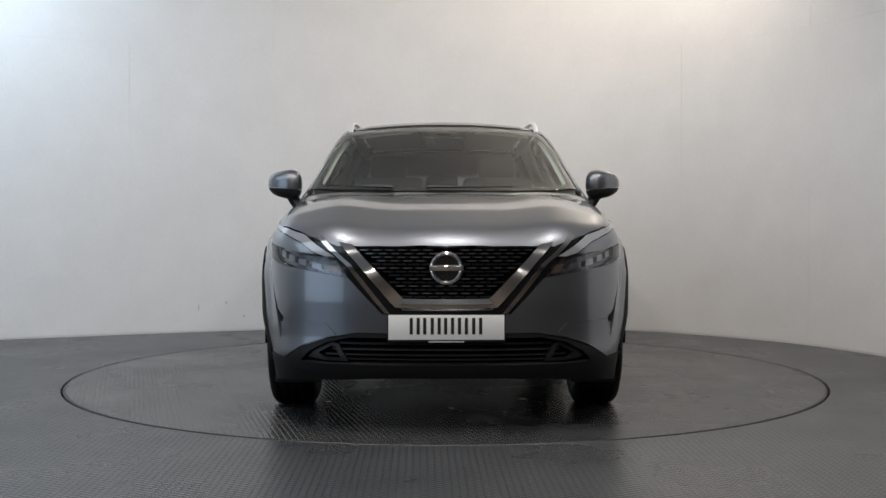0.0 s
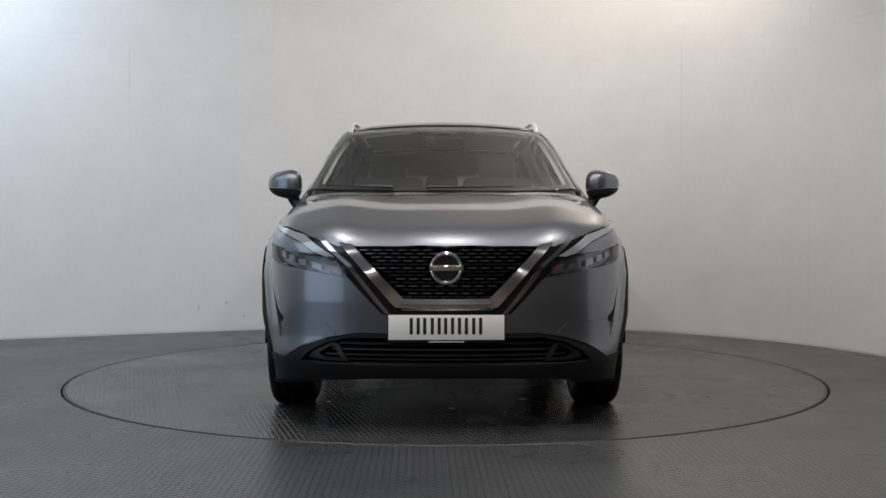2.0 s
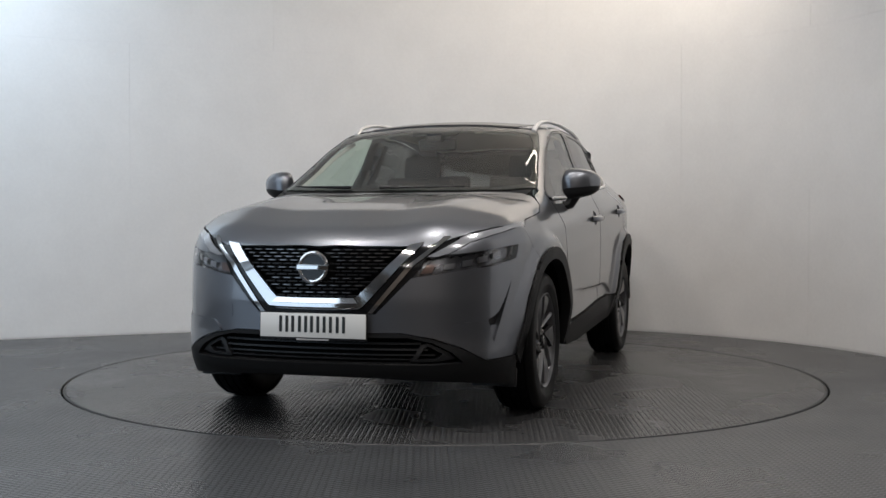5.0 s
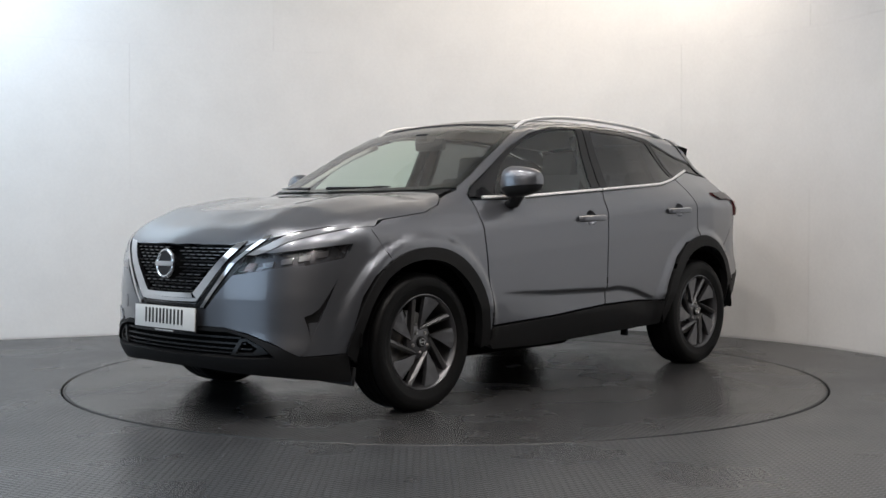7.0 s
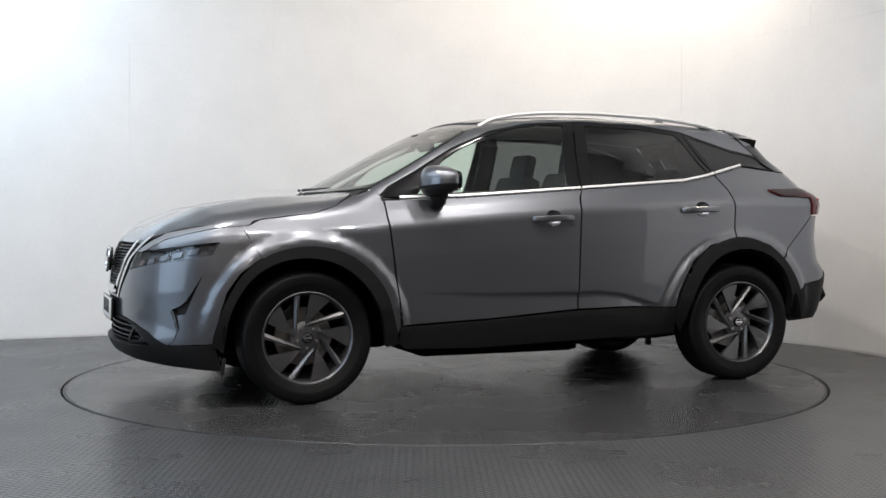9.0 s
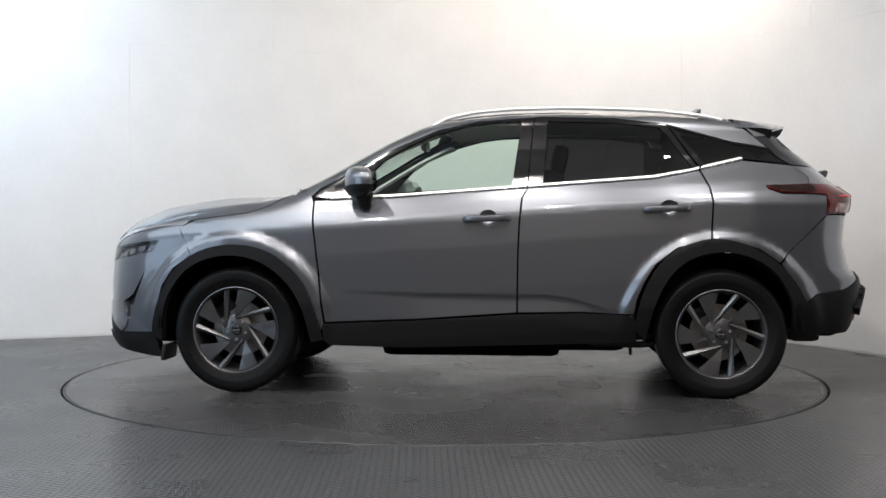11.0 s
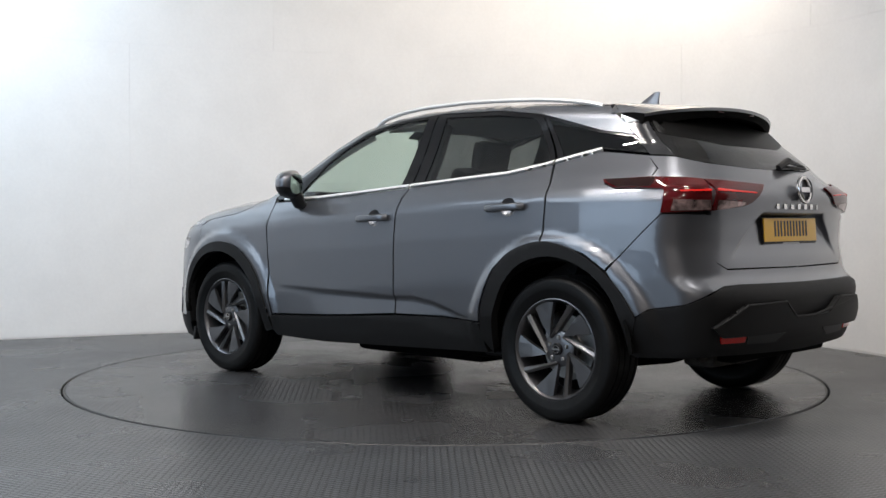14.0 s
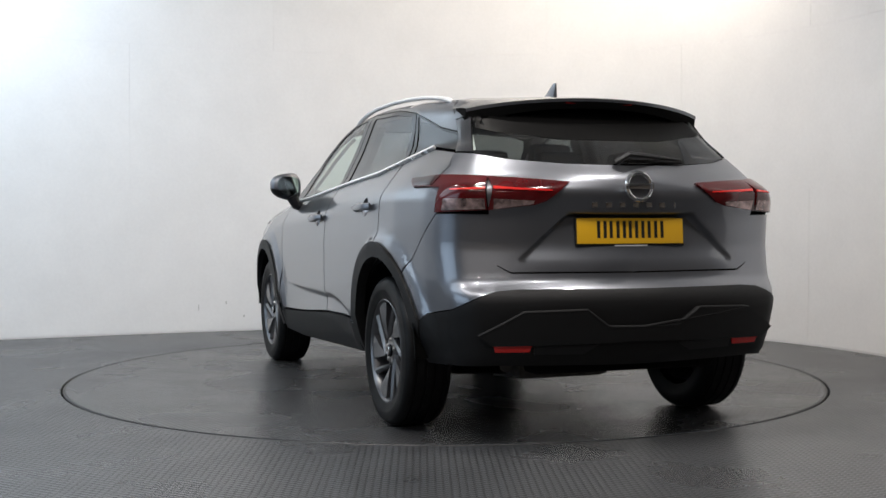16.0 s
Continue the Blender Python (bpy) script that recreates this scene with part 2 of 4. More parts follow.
def wall_at(s, out=0.0):
    """A point s metres along the wall's foot, moved out of its face."""
    xs, ys = np.array(WALL_LINE).T
    p = np.array([np.interp(s, WALL_RUN, xs), np.interp(s, WALL_RUN, ys)])
    q = np.array([np.interp(s + 0.02, WALL_RUN, xs), np.interp(s + 0.02, WALL_RUN, ys)])
    r = np.array([np.interp(s - 0.02, WALL_RUN, xs), np.interp(s - 0.02, WALL_RUN, ys)])
    d = (q - r) / np.linalg.norm(q - r)
    return p + np.array([d[1], -d[0]]) * out


def make_wall():
    """A curved backing with boards 2.44 x 1.22 m fixed to it, joints filled but faintly seen."""
    bm = bmesh.new()
    runs = np.linspace(0, WALL_RUN[-1], 160)
    inner = [wall_at(s, -0.004) for s in runs]
    outer = [wall_at(s, -0.12) for s in runs]
    cols = [[bm.verts.new((*p, 0)), bm.verts.new((*p, 4.3)), bm.verts.new((*q, 4.3)), bm.verts.new((*q, 0))] for p, q in zip(inner, outer)]
    for a, b in zip(cols, cols[1:]):
        for k in range(4):
            bm.faces.new((a[k], b[k], b[(k + 1) % 4], a[(k + 1) % 4]))
    bmesh.ops.recalc_face_normals(bm, faces=bm.faces[:])
    wall = tagged(part("wall_curved", bm, WALL), "white painted curved studio wall of large boards", "wall", kind="structure")
    seam = WALL_RUN[int(np.argmin([abs(p[0] + 2.62) for p in WALL_LINE]))]
    for row in range(4):
        z0, z1 = row * 1.22 + 0.0006, min(4.3, (row + 1) * 1.22) - 0.0006
        if row == 0:
            z0 = 0.012
        start = seam - 2.44 * 6 + (1.22 if row % 2 == 0 else 0)
        for k in range(14):
            a, b = max(0.01, start + 2.44 * k + 0.001), min(WALL_RUN[-1] - 0.01, start + 2.44 * (k + 1) - 0.001)
            if b - a < 0.05:
                continue
            bm = bmesh.new()
            n = max(3, int((b - a) / 0.11))
            lines = []
            for s in np.linspace(a, b, n + 1):
                f, g = wall_at(s, 0.0), wall_at(s, -0.004)
                lines.append([bm.verts.new((*g, z0)), bm.verts.new((*f, z0)), bm.verts.new((*f, z1)), bm.verts.new((*g, z1))])
            for p, q in zip(lines, lines[1:]):
                for i in range(3):
                    bm.faces.new((p[i], q[i], q[i + 1], p[i + 1]))
            for end in (lines[0], lines[-1]):
                bm.faces.new(end)
            bmesh.ops.recalc_face_normals(bm, faces=bm.faces[:])
            part("board", bm, WALL, wall)
    for x, z, w, hgt in ((-2.10, 0.185, 0.006, 0.050), (-1.88, 0.235, 0.008, 0.030), (-1.74, 0.12, 0.010, 0.020)):
        s = WALL_RUN[int(np.argmin([abs(p[0] - x) for p in WALL_LINE]))]
        bm = bmesh.new()
        a, b = wall_at(s - w / 2, 0.0006), wall_at(s + w / 2, 0.0006)
        c, d = wall_at(s - w / 2, -0.001), wall_at(s + w / 2, -0.001)
        v = [bm.verts.new((*q, zz)) for zz in (z, z + hgt) for q in (a, b, d, c)]
        for f in ((0, 1, 5, 4), (1, 2, 6, 5), (2, 3, 7, 6), (3, 0, 4, 7), (4, 5, 6, 7), (3, 2, 1, 0)):
            bm.faces.new([v[i] for i in f])
        part("scuff_mark", bm, SCUFF, wall, "small grey scuff mark", smooth=False)
    return wall


def make_room():
    """Plain shell behind the camera and overhead, never in view."""
    bm = bmesh.new()
    for at, size in (((0, -12.5, 2.15), (26, 0.2, 4.3)), ((9.0, -5.5, 2.15), (0.2, 14, 4.3)), ((6.4, 1.5, 2.15), (5.2, 0.2, 4.3))):
        add_box(bm, at, size)
    tagged(part("wall_rear", bm, ROOM, smooth=False), "plain beige hall walls behind the camera", "wall", kind="structure")
    bm = bmesh.new()
    add_box(bm, (-11.5, -6.0, 2.15), (0.2, 13, 4.3))
    tagged(part("wall_left", bm, WALL, smooth=False), "plain white side wall of the studio", "wall", kind="structure")
    bm = bmesh.new()
    add_box(bm, (0, -4.5, 4.36), (26, 17, 0.1))
    tagged(part("ceiling", bm, CEILING, smooth=False), "plain off-white studio ceiling", "ceiling", kind="structure")


make_floor()
turntable = make_turntable()
make_wall()
make_room()
# ---------------- the car's outer form: x ahead, y to its left, z up, origin on the floor between the wheels ----------------
# shape begin
def curve(v, xs, ys, span=0.035):
    """Linear steps blurred over a short width."""
    v = np.asarray(v, float)
    w = np.array([0.02, 0.12, 0.22, 0.28, 0.22, 0.12, 0.02])
    o = np.linspace(-1, 1, 7)
    return sum(k * np.interp(v + d * span, xs, ys) for k, d in zip(w, o))


def half_width(x, z):
    belt = 1.125 - 0.07 * x
    w = z - belt
    s = curve(w, [-0.98, -0.9, -0.8, -0.7, -0.55, -0.3, -0.15, -0.12, -0.05, 0.0, 0.06, 0.2, 0.37, 0.45, 0.6],
              [0.80, 0.845, 0.875, 0.893, 0.904, 0.907, 0.900, 0.893, 0.856, 0.822, 0.786, 0.722, 0.660, 0.638, 0.57], 0.014)
    low = np.clip(1.0 - (z - 1.06) / 0.26, 0, 1)
    front = curve(x, [0.9, 1.4, 1.7, 1.9, 2.1, 2.3], [0, 0.005, 0.033, 0.075, 0.14, 0.24])
    rear_low = curve(-x, [1.2, 1.5, 1.8, 2.0, 2.2], [0, 0.01, 0.05, 0.10, 0.18])
    rear_high = curve(-x, [0.2, 0.7, 1.05, 1.5, 1.8, 2.1], [0, 0.015, 0.045, 0.11, 0.16, 0.24])
    r = np.minimum(np.hypot(x - 1.3325, z - 0.345), np.hypot(x + 1.3325, z - 0.345))
    rise = np.clip((0.572 - r) / 0.062, 0, 1)
    flare = 0.027 * rise * rise * (3 - 2 * rise) * np.clip((z - 0.3) / 0.2, 0, 1)
    fold = np.interp(-x, [-0.749, -0.304, 0.23, 0.372, 0.524, 0.675, 0.765], [0.571, 0.555, 0.548, 0.552, 0.532, 0.492, 0.465])
    tuck = 0.015 * np.clip((fold + 0.006 - z) / 0.014, 0, 1) * np.clip((z - fold + 0.13) / 0.11, 0, 1)
    s = s + flare - tuck * np.clip((0.76 - x) / 0.55, 0, 1) * np.clip((x + 0.78) / 0.1, 0, 1)
    return s - front - rear_low * low - rear_high * (1 - low)


def nose(y, z):
    x = curve(z, [0.1, 0.2, 0.27, 0.34, 0.42, 0.53, 0.6, 0.75, 0.85, 0.95, 1.2], [2.10, 2.19, 2.245, 2.265, 2.25, 2.25, 2.25, 2.235, 2.205, 2.15, 1.9])
    return x - 0.22 * y * y - 0.55 * np.abs(y) ** 6


def tail(y, z):
    x = curve(z, [0.2, 0.3, 0.38, 0.48, 0.6, 0.65, 0.70, 0.85, 0.97, 1.08, 1.15, 1.19, 1.25, 1.31, 1.43, 1.53, 1.7],
              [1.99, 2.08, 2.14, 2.165, 2.19, 2.185, 2.125, 2.098, 2.107, 2.135, 2.105, 2.05, 1.985, 1.915, 1.74, 1.62, 1.40])
    ay = np.abs(y)
    pocket = np.clip((0.31 + (0.99 - z) * 1.1 - ay) / 0.025, 0, 1) * np.clip((0.994 - z) / 0.012, 0, 1) * np.clip((z - 0.78) / 0.2, 0, 1)
    shoulder = 0.15 * np.clip((z - 1.10) / 0.05, 0, 1) * np.clip((1.45 - z) / 0.1, 0, 1)
    return x - (0.16 + shoulder) * y * y - 0.18 * ay ** 6 - 0.045 * pocket


def top(x, y):
    ay = np.abs(y)
    e = x + 0.24 * y * y
    z = curve(e, [-2.2, -1.85, -1.6, -1.3, -0.9, -0.4, -0.1, 0.1, 0.25, 0.40, 0.6, 0.8, 1.0, 1.17, 1.22, 1.45, 1.7, 1.9, 2.1, 2.2, 2.3, 2.4],
              [1.46, 1.515, 1.54, 1.565, 1.592, 1.603, 1.597, 1.58, 1.555, 1.505, 1.402, 1.295, 1.188, 1.108, 1.105, 1.085, 1.05, 1.015, 0.93, 0.87, 0.79, 0.68])
    hood = np.clip((x - 1.0) / 0.2, 0, 1)
    crest = np.clip((x - 1.05) / 0.45, 0.35, 1)
    roof = np.clip((0.5 - x) / 0.4, 0, 1)
    ridge = 0.032 * np.exp(-((ay - 0.52) / 0.17) ** 2)
    return z + hood * (ridge * crest - 0.05 * y * y) - roof * (0.10 * y * y)


def smax(a, b, k):
    h = np.clip(0.5 + 0.5 * (a - b) / k, 0, 1)
    return b + (a - b) * h + k * h * (1 - h)


def outside(x, y, z):
    """Below 0 inside the car's form."""
    ay = np.abs(y)
    f = smax(ay - half_width(x, z), z - top(x, y), 0.07)
    f = smax(f, x - nose(y, z), 0.07)
    return smax(f, -x - tail(y, z), 0.07)


def meet(origin, way, far):
    """First point of the form along rays (arrays of n x 3)."""
    origin, way = np.asarray(origin, float), np.asarray(way, float)
    n = len(origin)
    lo, hi, hit = np.zeros(n), np.full(n, np.nan), np.zeros(n, bool)
    steps = np.linspace(0, far, 90)
    for a, b in zip(steps, steps[1:]):
        p = origin + way * b
        inside = (outside(p[:, 0], p[:, 1], p[:, 2]) < 0) & ~hit
        lo[inside], hi[inside] = a, b
        hit |= inside
    hi = np.where(hit, hi, far)
    lo = np.where(hit, lo, far)
    for _ in range(22):
        m = (lo + hi) / 2
        p = origin + way * m[:, None]
        ins = outside(p[:, 0], p[:, 1], p[:, 2]) < 0
        hi, lo = np.where(ins, m, hi), np.where(ins, lo, m)
    return origin + way * hi[:, None], hit


def grad(p):
    e = 0.006
    g = np.stack([outside(*(p + d).T) - outside(*(p - d).T) for d in (np.array([e, 0, 0]), np.array([0, e, 0]), np.array([0, 0, e]))], 1)
    return g / np.maximum(np.linalg.norm(g, axis=1, keepdims=True), 1e-9)


def rays(kind, uv):
    """Rays onto the form: side (x, z), top (x, y), front and rear (y, z), nose and heel (angle round an upright axis, z)."""
    u, v = np.asarray(uv, float).T
    o = np.zeros_like(u)
    if kind == "side":
        return np.stack([u, o + 1.3, v], 1), np.stack([o, o - 1, o], 1), 1.3
    if kind == "top":
        return np.stack([u, v, o + 1.9], 1), np.stack([o, o, o - 1], 1), 1.5
    if kind == "front":
        return np.stack([o + 2.6, u, v], 1), np.stack([o - 1, o, o], 1), 2.2
    if kind == "rear":
        return np.stack([o - 2.6, u, v], 1), np.stack([o + 1, o, o], 1), 2.2
    c, s = np.cos(u), np.sin(u)
    if kind == "nose":
        return np.stack([1.0 + 1.6 * c, 1.6 * s, v], 1), np.stack([-c, -s, o], 1), 1.6
    return np.stack([-1.0 - 1.6 * c, 1.6 * s, v], 1), np.stack([c, -s, o], 1), 1.6


def flat(kind, p):
    """A point's coordinates in that projection."""
    x, y, z = p
    if kind == "side":
        return (x, z)
    if kind == "top":
        return (x, y)
    if kind in ("front", "rear"):
        return (y, z)
    if kind == "nose":
        return (math.atan2(y, x - 1.0), z)
    return (math.atan2(y, -1.0 - x), z)


def touch(kind, u, v):
    p, _ = meet(*rays(kind, [(u, v)]))
    return tuple(p[0])
# shape end


# ---------------- panels cut from the form ----------------
def inside_loops(pts, loops):
    """Even-odd test of points against closed loops."""
    x, y = pts[:, 0], pts[:, 1]
    odd = np.zeros(len(pts), bool)
    for lp in loops:
        a, b = lp, np.roll(lp, -1, axis=0)
        for (x0, y0), (x1, y1) in zip(a, b):
            if y0 != y1:
                odd ^= ((y0 > y) != (y1 > y)) & (x < (x1 - x0) * (y - y0) / (y1 - y0) + x0)
    return odd


def dense(lp, h, closed=True):
    out = []
    n = len(lp)
    for i in range(n if closed else n - 1):
        a, b = np.array(lp[i], float), np.array(lp[(i + 1) % n], float)
        k = max(1, int(math.ceil(np.linalg.norm(b - a) / h)))
        out += [a + (b - a) * j / k for j in range(k)]
    if not closed:
        out.append(np.array(lp[-1], float))
    return np.array(out)


def to_flat(kind, pts):
    """Outline points in the panel's projection; ("s", x, z), ("f", y, z) and ("r", y, z) are taken from the side, front and rear."""
    long = {"s": "side", "f": "front", "r": "rear"}
    return [p if not isinstance(p[0], str) else flat(kind, touch(long[p[0]], p[1], p[2])) for p in pts]


def both(half):
    """A whole outline from its half: the other half mirrored. Half runs from the middle and back to it."""
    return list(half) + [(-u, v) for u, v in reversed(half)]


def both_top(half):
    return list(half) + [(u, -v) for u, v in reversed(half)]


def panel(name, kind, loops, mat, parent, lift=0.0, depth=0.018, h=0.03, right=False, label="", extra=(), round_edge=True):
    """A sheet-metal or glass panel: the outline laid on the form, lifted by that much, with turned-in edges."""
    loops = [dense(np.array(lp, float), h * 0.8) for lp in loops]
    allp = np.concatenate(loops)
    lo, hi = allp.min(0), allp.max(0)
    gx, gy = np.meshgrid(np.arange(lo[0] + h / 2, hi[0], h), np.arange(lo[1] + h / 2, hi[1], h * 0.87))
    gx = gx + (np.arange(gx.shape[0]) % 2)[:, None] * h / 2
    grid = np.stack([gx.ravel(), gy.ravel()], 1)
    if extra:
        more = np.concatenate([dense(np.array(e, float), 0.009, False) for e in extra])
        far = np.min(np.linalg.norm(grid[:, None] - more[None], axis=2), axis=1) > 0.010
        grid = np.concatenate([grid[far], more])
    grid = grid[inside_loops(grid, loops)] if len(grid) else grid
    if len(grid):
        near = np.min(np.linalg.norm(grid[:, None] - allp[None], axis=2), axis=1)
        grid = grid[near > h * 0.4]
    edges, at = [], 0
    for lp in loops:
        n = len(lp)
        edges += [(at + i, at + (i + 1) % n) for i in range(n)]
        at += n
    vin = [Vector(p) for p in np.concatenate([allp, grid])]
    v2, _, faces, _, _, _ = delaunay_2d_cdt(vin, edges, [], 0, 1e-5)
    v2 = np.array([tuple(v) for v in v2])
    tri = []
    for f in faces:
        for k in range(1, len(f) - 1):
            tri.append((f[0], f[k], f[k + 1]))
    tri = np.array(tri)
    cen = v2[tri].mean(axis=1)
    tri = tri[inside_loops(cen, loops)]
    p, hit = meet(*rays(kind, v2))
    nrm = grad(p)
    p = p + nrm * lift
    if right:
        p, nrm = p * (1, -1, 1), nrm * (1, -1, 1)
    bm = bmesh.new()
    vs = {}
    for i in set(tri.ravel()):
        if hit[i]:
            vs[i] = bm.verts.new(p[i])
    for a, b, c in tri:
        if a in vs and b in vs and c in vs:
            fn = np.cross(p[b] - p[a], p[c] - p[a])
            o = (a, b, c) if fn @ (nrm[a] + nrm[b] + nrm[c]) > 0 else (a, c, b)
            try:
                bm.faces.new([vs[i] for i in o])
            except ValueError:
                pass
    back = {v: i for i, v in vs.items()}
    rim = [e for e in bm.edges if len(e.link_faces) == 1]
    normals = {v: Vector(nrm[i]) for v, i in back.items()}
    outer, inner = {}, {}
    for e in rim:
        for v in e.verts:
            if v not in inner:
                i = back[v]
                outer[v] = bm.verts.new(p[i])
                inner[v] = bm.verts.new(p[i] - nrm[i] * depth)
    for e in rim:
        l = e.link_loops[0]
        a, b = l.vert, l.link_loop_next.vert
        bm.faces.new((outer[b], outer[a], inner[a], inner[b]))
    return part(name, bm, mat, parent, label, normals=normals)


def pair(name, kind, loops, mat, parents, **kw):
    """The same panel on the car's left and right."""
    return [panel(name, kind, loops, mat, p, right=r, **kw) for p, r in zip(parents, (False, True))]


def ribbon(name, inner, outer, lift_in, lift_out, mat, parent, label=""):
    """A folded trim strip across the nose: both halves from one half's two edges, each edge at its own height over the form."""
    a = [tuple(q) for q in dense(np.array(inner), 0.03, False)]
    k = np.linspace(0, 1, len(a))

    def even(line):
        line = np.array(line, float)
        d = np.concatenate([[0], np.cumsum(np.linalg.norm(np.diff(line, axis=0), axis=1))])
        return np.stack([np.interp(k * d[-1], d, line[:, i]) for i in (0, 1)], 1)
    a, b = even(inner), even(outer)
    a, b = [np.concatenate([q, q[-2::-1] * (-1, 1)]) for q in (a, b)]
    bm = bmesh.new()
    rows = []
    for line, lift in ((a, lift_in - 0.02), (a, lift_in), (b, lift_out), (b, lift_out - 0.03)):
        p, _ = meet(*rays("nose", line))
        rows.append([bm.verts.new(q) for q in p + grad(p) * lift])
    for ra, rb in zip(rows, rows[1:]):
        for i in range(len(ra) - 1):
            bm.faces.new((ra[i], rb[i], rb[i + 1], ra[i + 1]))
    bmesh.ops.recalc_face_normals(bm, faces=bm.faces[:])
    if sum(f.normal.x for f in bm.faces) < 0:
        bmesh.ops.reverse_faces(bm, faces=bm.faces[:])
    return part(name, bm, mat, parent, label)


# ---------------- the car ----------------
car = tagged(empty("car"), "dark grey metallic five-door crossover car on the turntable", "car")


def side_line(x, y=0.56):
    return (x, round(touch("top", x, y)[2], 4))


CUPS = ((-0.079, 0.975), (-1.054, 1.027))


def cup_ring(x, z, k=1.0):
    return [(x + 0.050 * k * math.cos(t), z + 0.046 * k * math.sin(t)) for t in [2 * math.pi * i / 24 for i in range(24)]]


def build_body():
    car_pair = (car, car)
    hood_half = [(1.168, 0), (1.128, 0.36), (1.060, 0.62), (1.048, 0.69), (1.088, 0.757), *to_flat("top", [("s", 1.156, 1.045), ("s", 1.212, 1.027), ("s", 1.277, 1.006), ("s", 1.405, 0.99), ("s", 1.569, 0.969), ("s", 1.64, 0.954)]), (1.72, 0.826), (1.815, 0.795), (1.934, 0.725), (2.028, 0.648), (2.096, 0.574), (2.140, 0.498), (2.164, 0.390), (2.184, 0.22), (2.196, 0)]
    panel("hood", "top", [both_top(hood_half)], PAINT, car, h=0.032, label="grey metallic bonnet with two soft ridges")
    cowl = [(1.195, 0), (1.155, 0.36), (1.085, 0.62), (1.07, 0.70), (0.965, 0.735), (1.03, 0.60), (1.10, 0.36), (1.135, 0)]
    panel("cowl", "top", [both_top(cowl)], TRIM, car, lift=-0.012, label="black plastic windscreen cowl")
    fender = [(1.075, 1.085), (1.115, 1.067), (1.155, 1.041), (1.276, 1.002), (1.405, 0.986), (1.569, 0.965), (1.661, 0.92), (1.576, 0.767),
              (1.456, 0.805), (1.316, 0.815), (1.198, 0.795), (1.07, 0.72), (0.959, 0.589), (0.878, 0.433), (0.848, 0.347), (0.832, 0.392),
              (0.85, 0.559), (0.879, 0.807), (0.9, 0.978), (0.901, 1.051), (0.911, 1.076), (0.914, 1.093), (0.949, 1.127), (1.03, 1.1)]
    pair("front_fender", "side", [fender], PAINT, car_pair)
    frame_low = [(0.914, 1.099), (0.867, 1.145), (0.704, 1.23), (0.456, 1.372), (0.211, 1.474), (-0.011, 1.522), (-0.37, 1.546), (-0.778, 1.535),
                 (-1.058, 1.5), (-1.421, 1.4), (-1.607, 1.369), (-1.613, 1.364)]
    frame_top = [(-1.52, 1.446), (-1.415, 1.525)] + [side_line(x) for x in (-1.40, -1.2, -0.9, -0.6, -0.3, 0.0, 0.2)] + \
                [(0.286, 1.492), (0.415, 1.428), (0.641, 1.305), (0.816, 1.204), (0.938, 1.142), (0.956, 1.129)]
    pair("roof_side_frame", "side", [frame_low + frame_top], PAINT, car_pair)
    roof = [(0.275, 0), (0.25, 0.40), (0.21, 0.552), (-0.2, 0.556), (-0.9, 0.556), (-1.405, 0.545), (-1.43, 0.3), (-1.44, 0)]
    rf = panel("roof", "top", [both_top(roof)], PAINT, car, h=0.05, label="grey metallic roof")
    pano = [(0.268, 0), (0.243, 0.40), (0.222, 0.47), (0.15, 0.49), (-0.60, 0.49), (-0.64, 0.46), (-0.655, 0)]
    panel("glass_roof", "top", [both_top(pano)], BLACK_GLOSS, rf, lift=0.003, depth=0.006, h=0.06, label="black panoramic roof glass")
    # doors
    door_f = [(0.892, 1.069), (0.607, 1.076), (0.322, 1.094), (-0.286, 1.135), (-0.257, 1.085), (-0.244, 0.95), (-0.236, 0.779), (-0.232, 0.461),
              (0.309, 0.423), (0.819, 0.402), (0.84, 0.559), (0.869, 0.807), (0.89, 0.978)]
    fold_f = [(0.749, 0.574), (0.305, 0.559), (-0.219, 0.553)]
    door_r = [(-0.296, 1.138), (-0.732, 1.17), (-0.977, 1.186), (-1.157, 1.220), (-1.224, 1.233), (-1.268, 1.138), (-1.280, 1.050), (-1.269, 0.852),
              (-1.094, 0.818), (-0.976, 0.727), (-0.918, 0.629), (-0.88, 0.538), (-0.865, 0.457), (-0.754, 0.458), (-0.585, 0.467),
              (-0.242, 0.461), (-0.246, 0.779), (-0.254, 0.95), (-0.268, 1.085)]
    fold_r = [(-0.249, 0.553), (-0.37, 0.556), (-0.522, 0.536), (-0.673, 0.497), (-0.744, 0.473)]

    def fold_lines(f):
        return [[(x, z + d) for x, z in f] for d in (0.013, 0.004, -0.004, -0.015, -0.03)]
    crest = [[(x, 1.125 - 0.07 * x - w) for x in (0.88, -0.25)] for w in (0.12, 0.14, 0.10)]
    crest_r = [[(x, 1.125 - 0.07 * x - w) for x in (-0.25, -1.24)] for w in (0.12, 0.14, 0.10)]
    doors_f = pair("front_door", "side", [door_f, cup_ring(*CUPS[0])], PAINT, car_pair, h=0.022, extra=fold_lines(fold_f) + crest)
    doors_r = pair("rear_door", "side", [door_r, cup_ring(*CUPS[1])], PAINT, car_pair, h=0.026, extra=fold_lines(fold_r) + crest_r)
    # window frames and panes
    gl_f = [(0.700, 1.106), (0.630, 1.188), (0.514, 1.300), (0.38, 1.382), (0.245, 1.442), (0.045, 1.500), (-0.10, 1.517), (-0.255, 1.522), (-0.205, 1.150)]
    gl_r = [(-0.376, 1.166), (-0.400, 1.520), (-0.778, 1.510), (-1.015, 1.482), (-1.060, 1.440), (-1.190, 1.256), (-1.055, 1.222)]
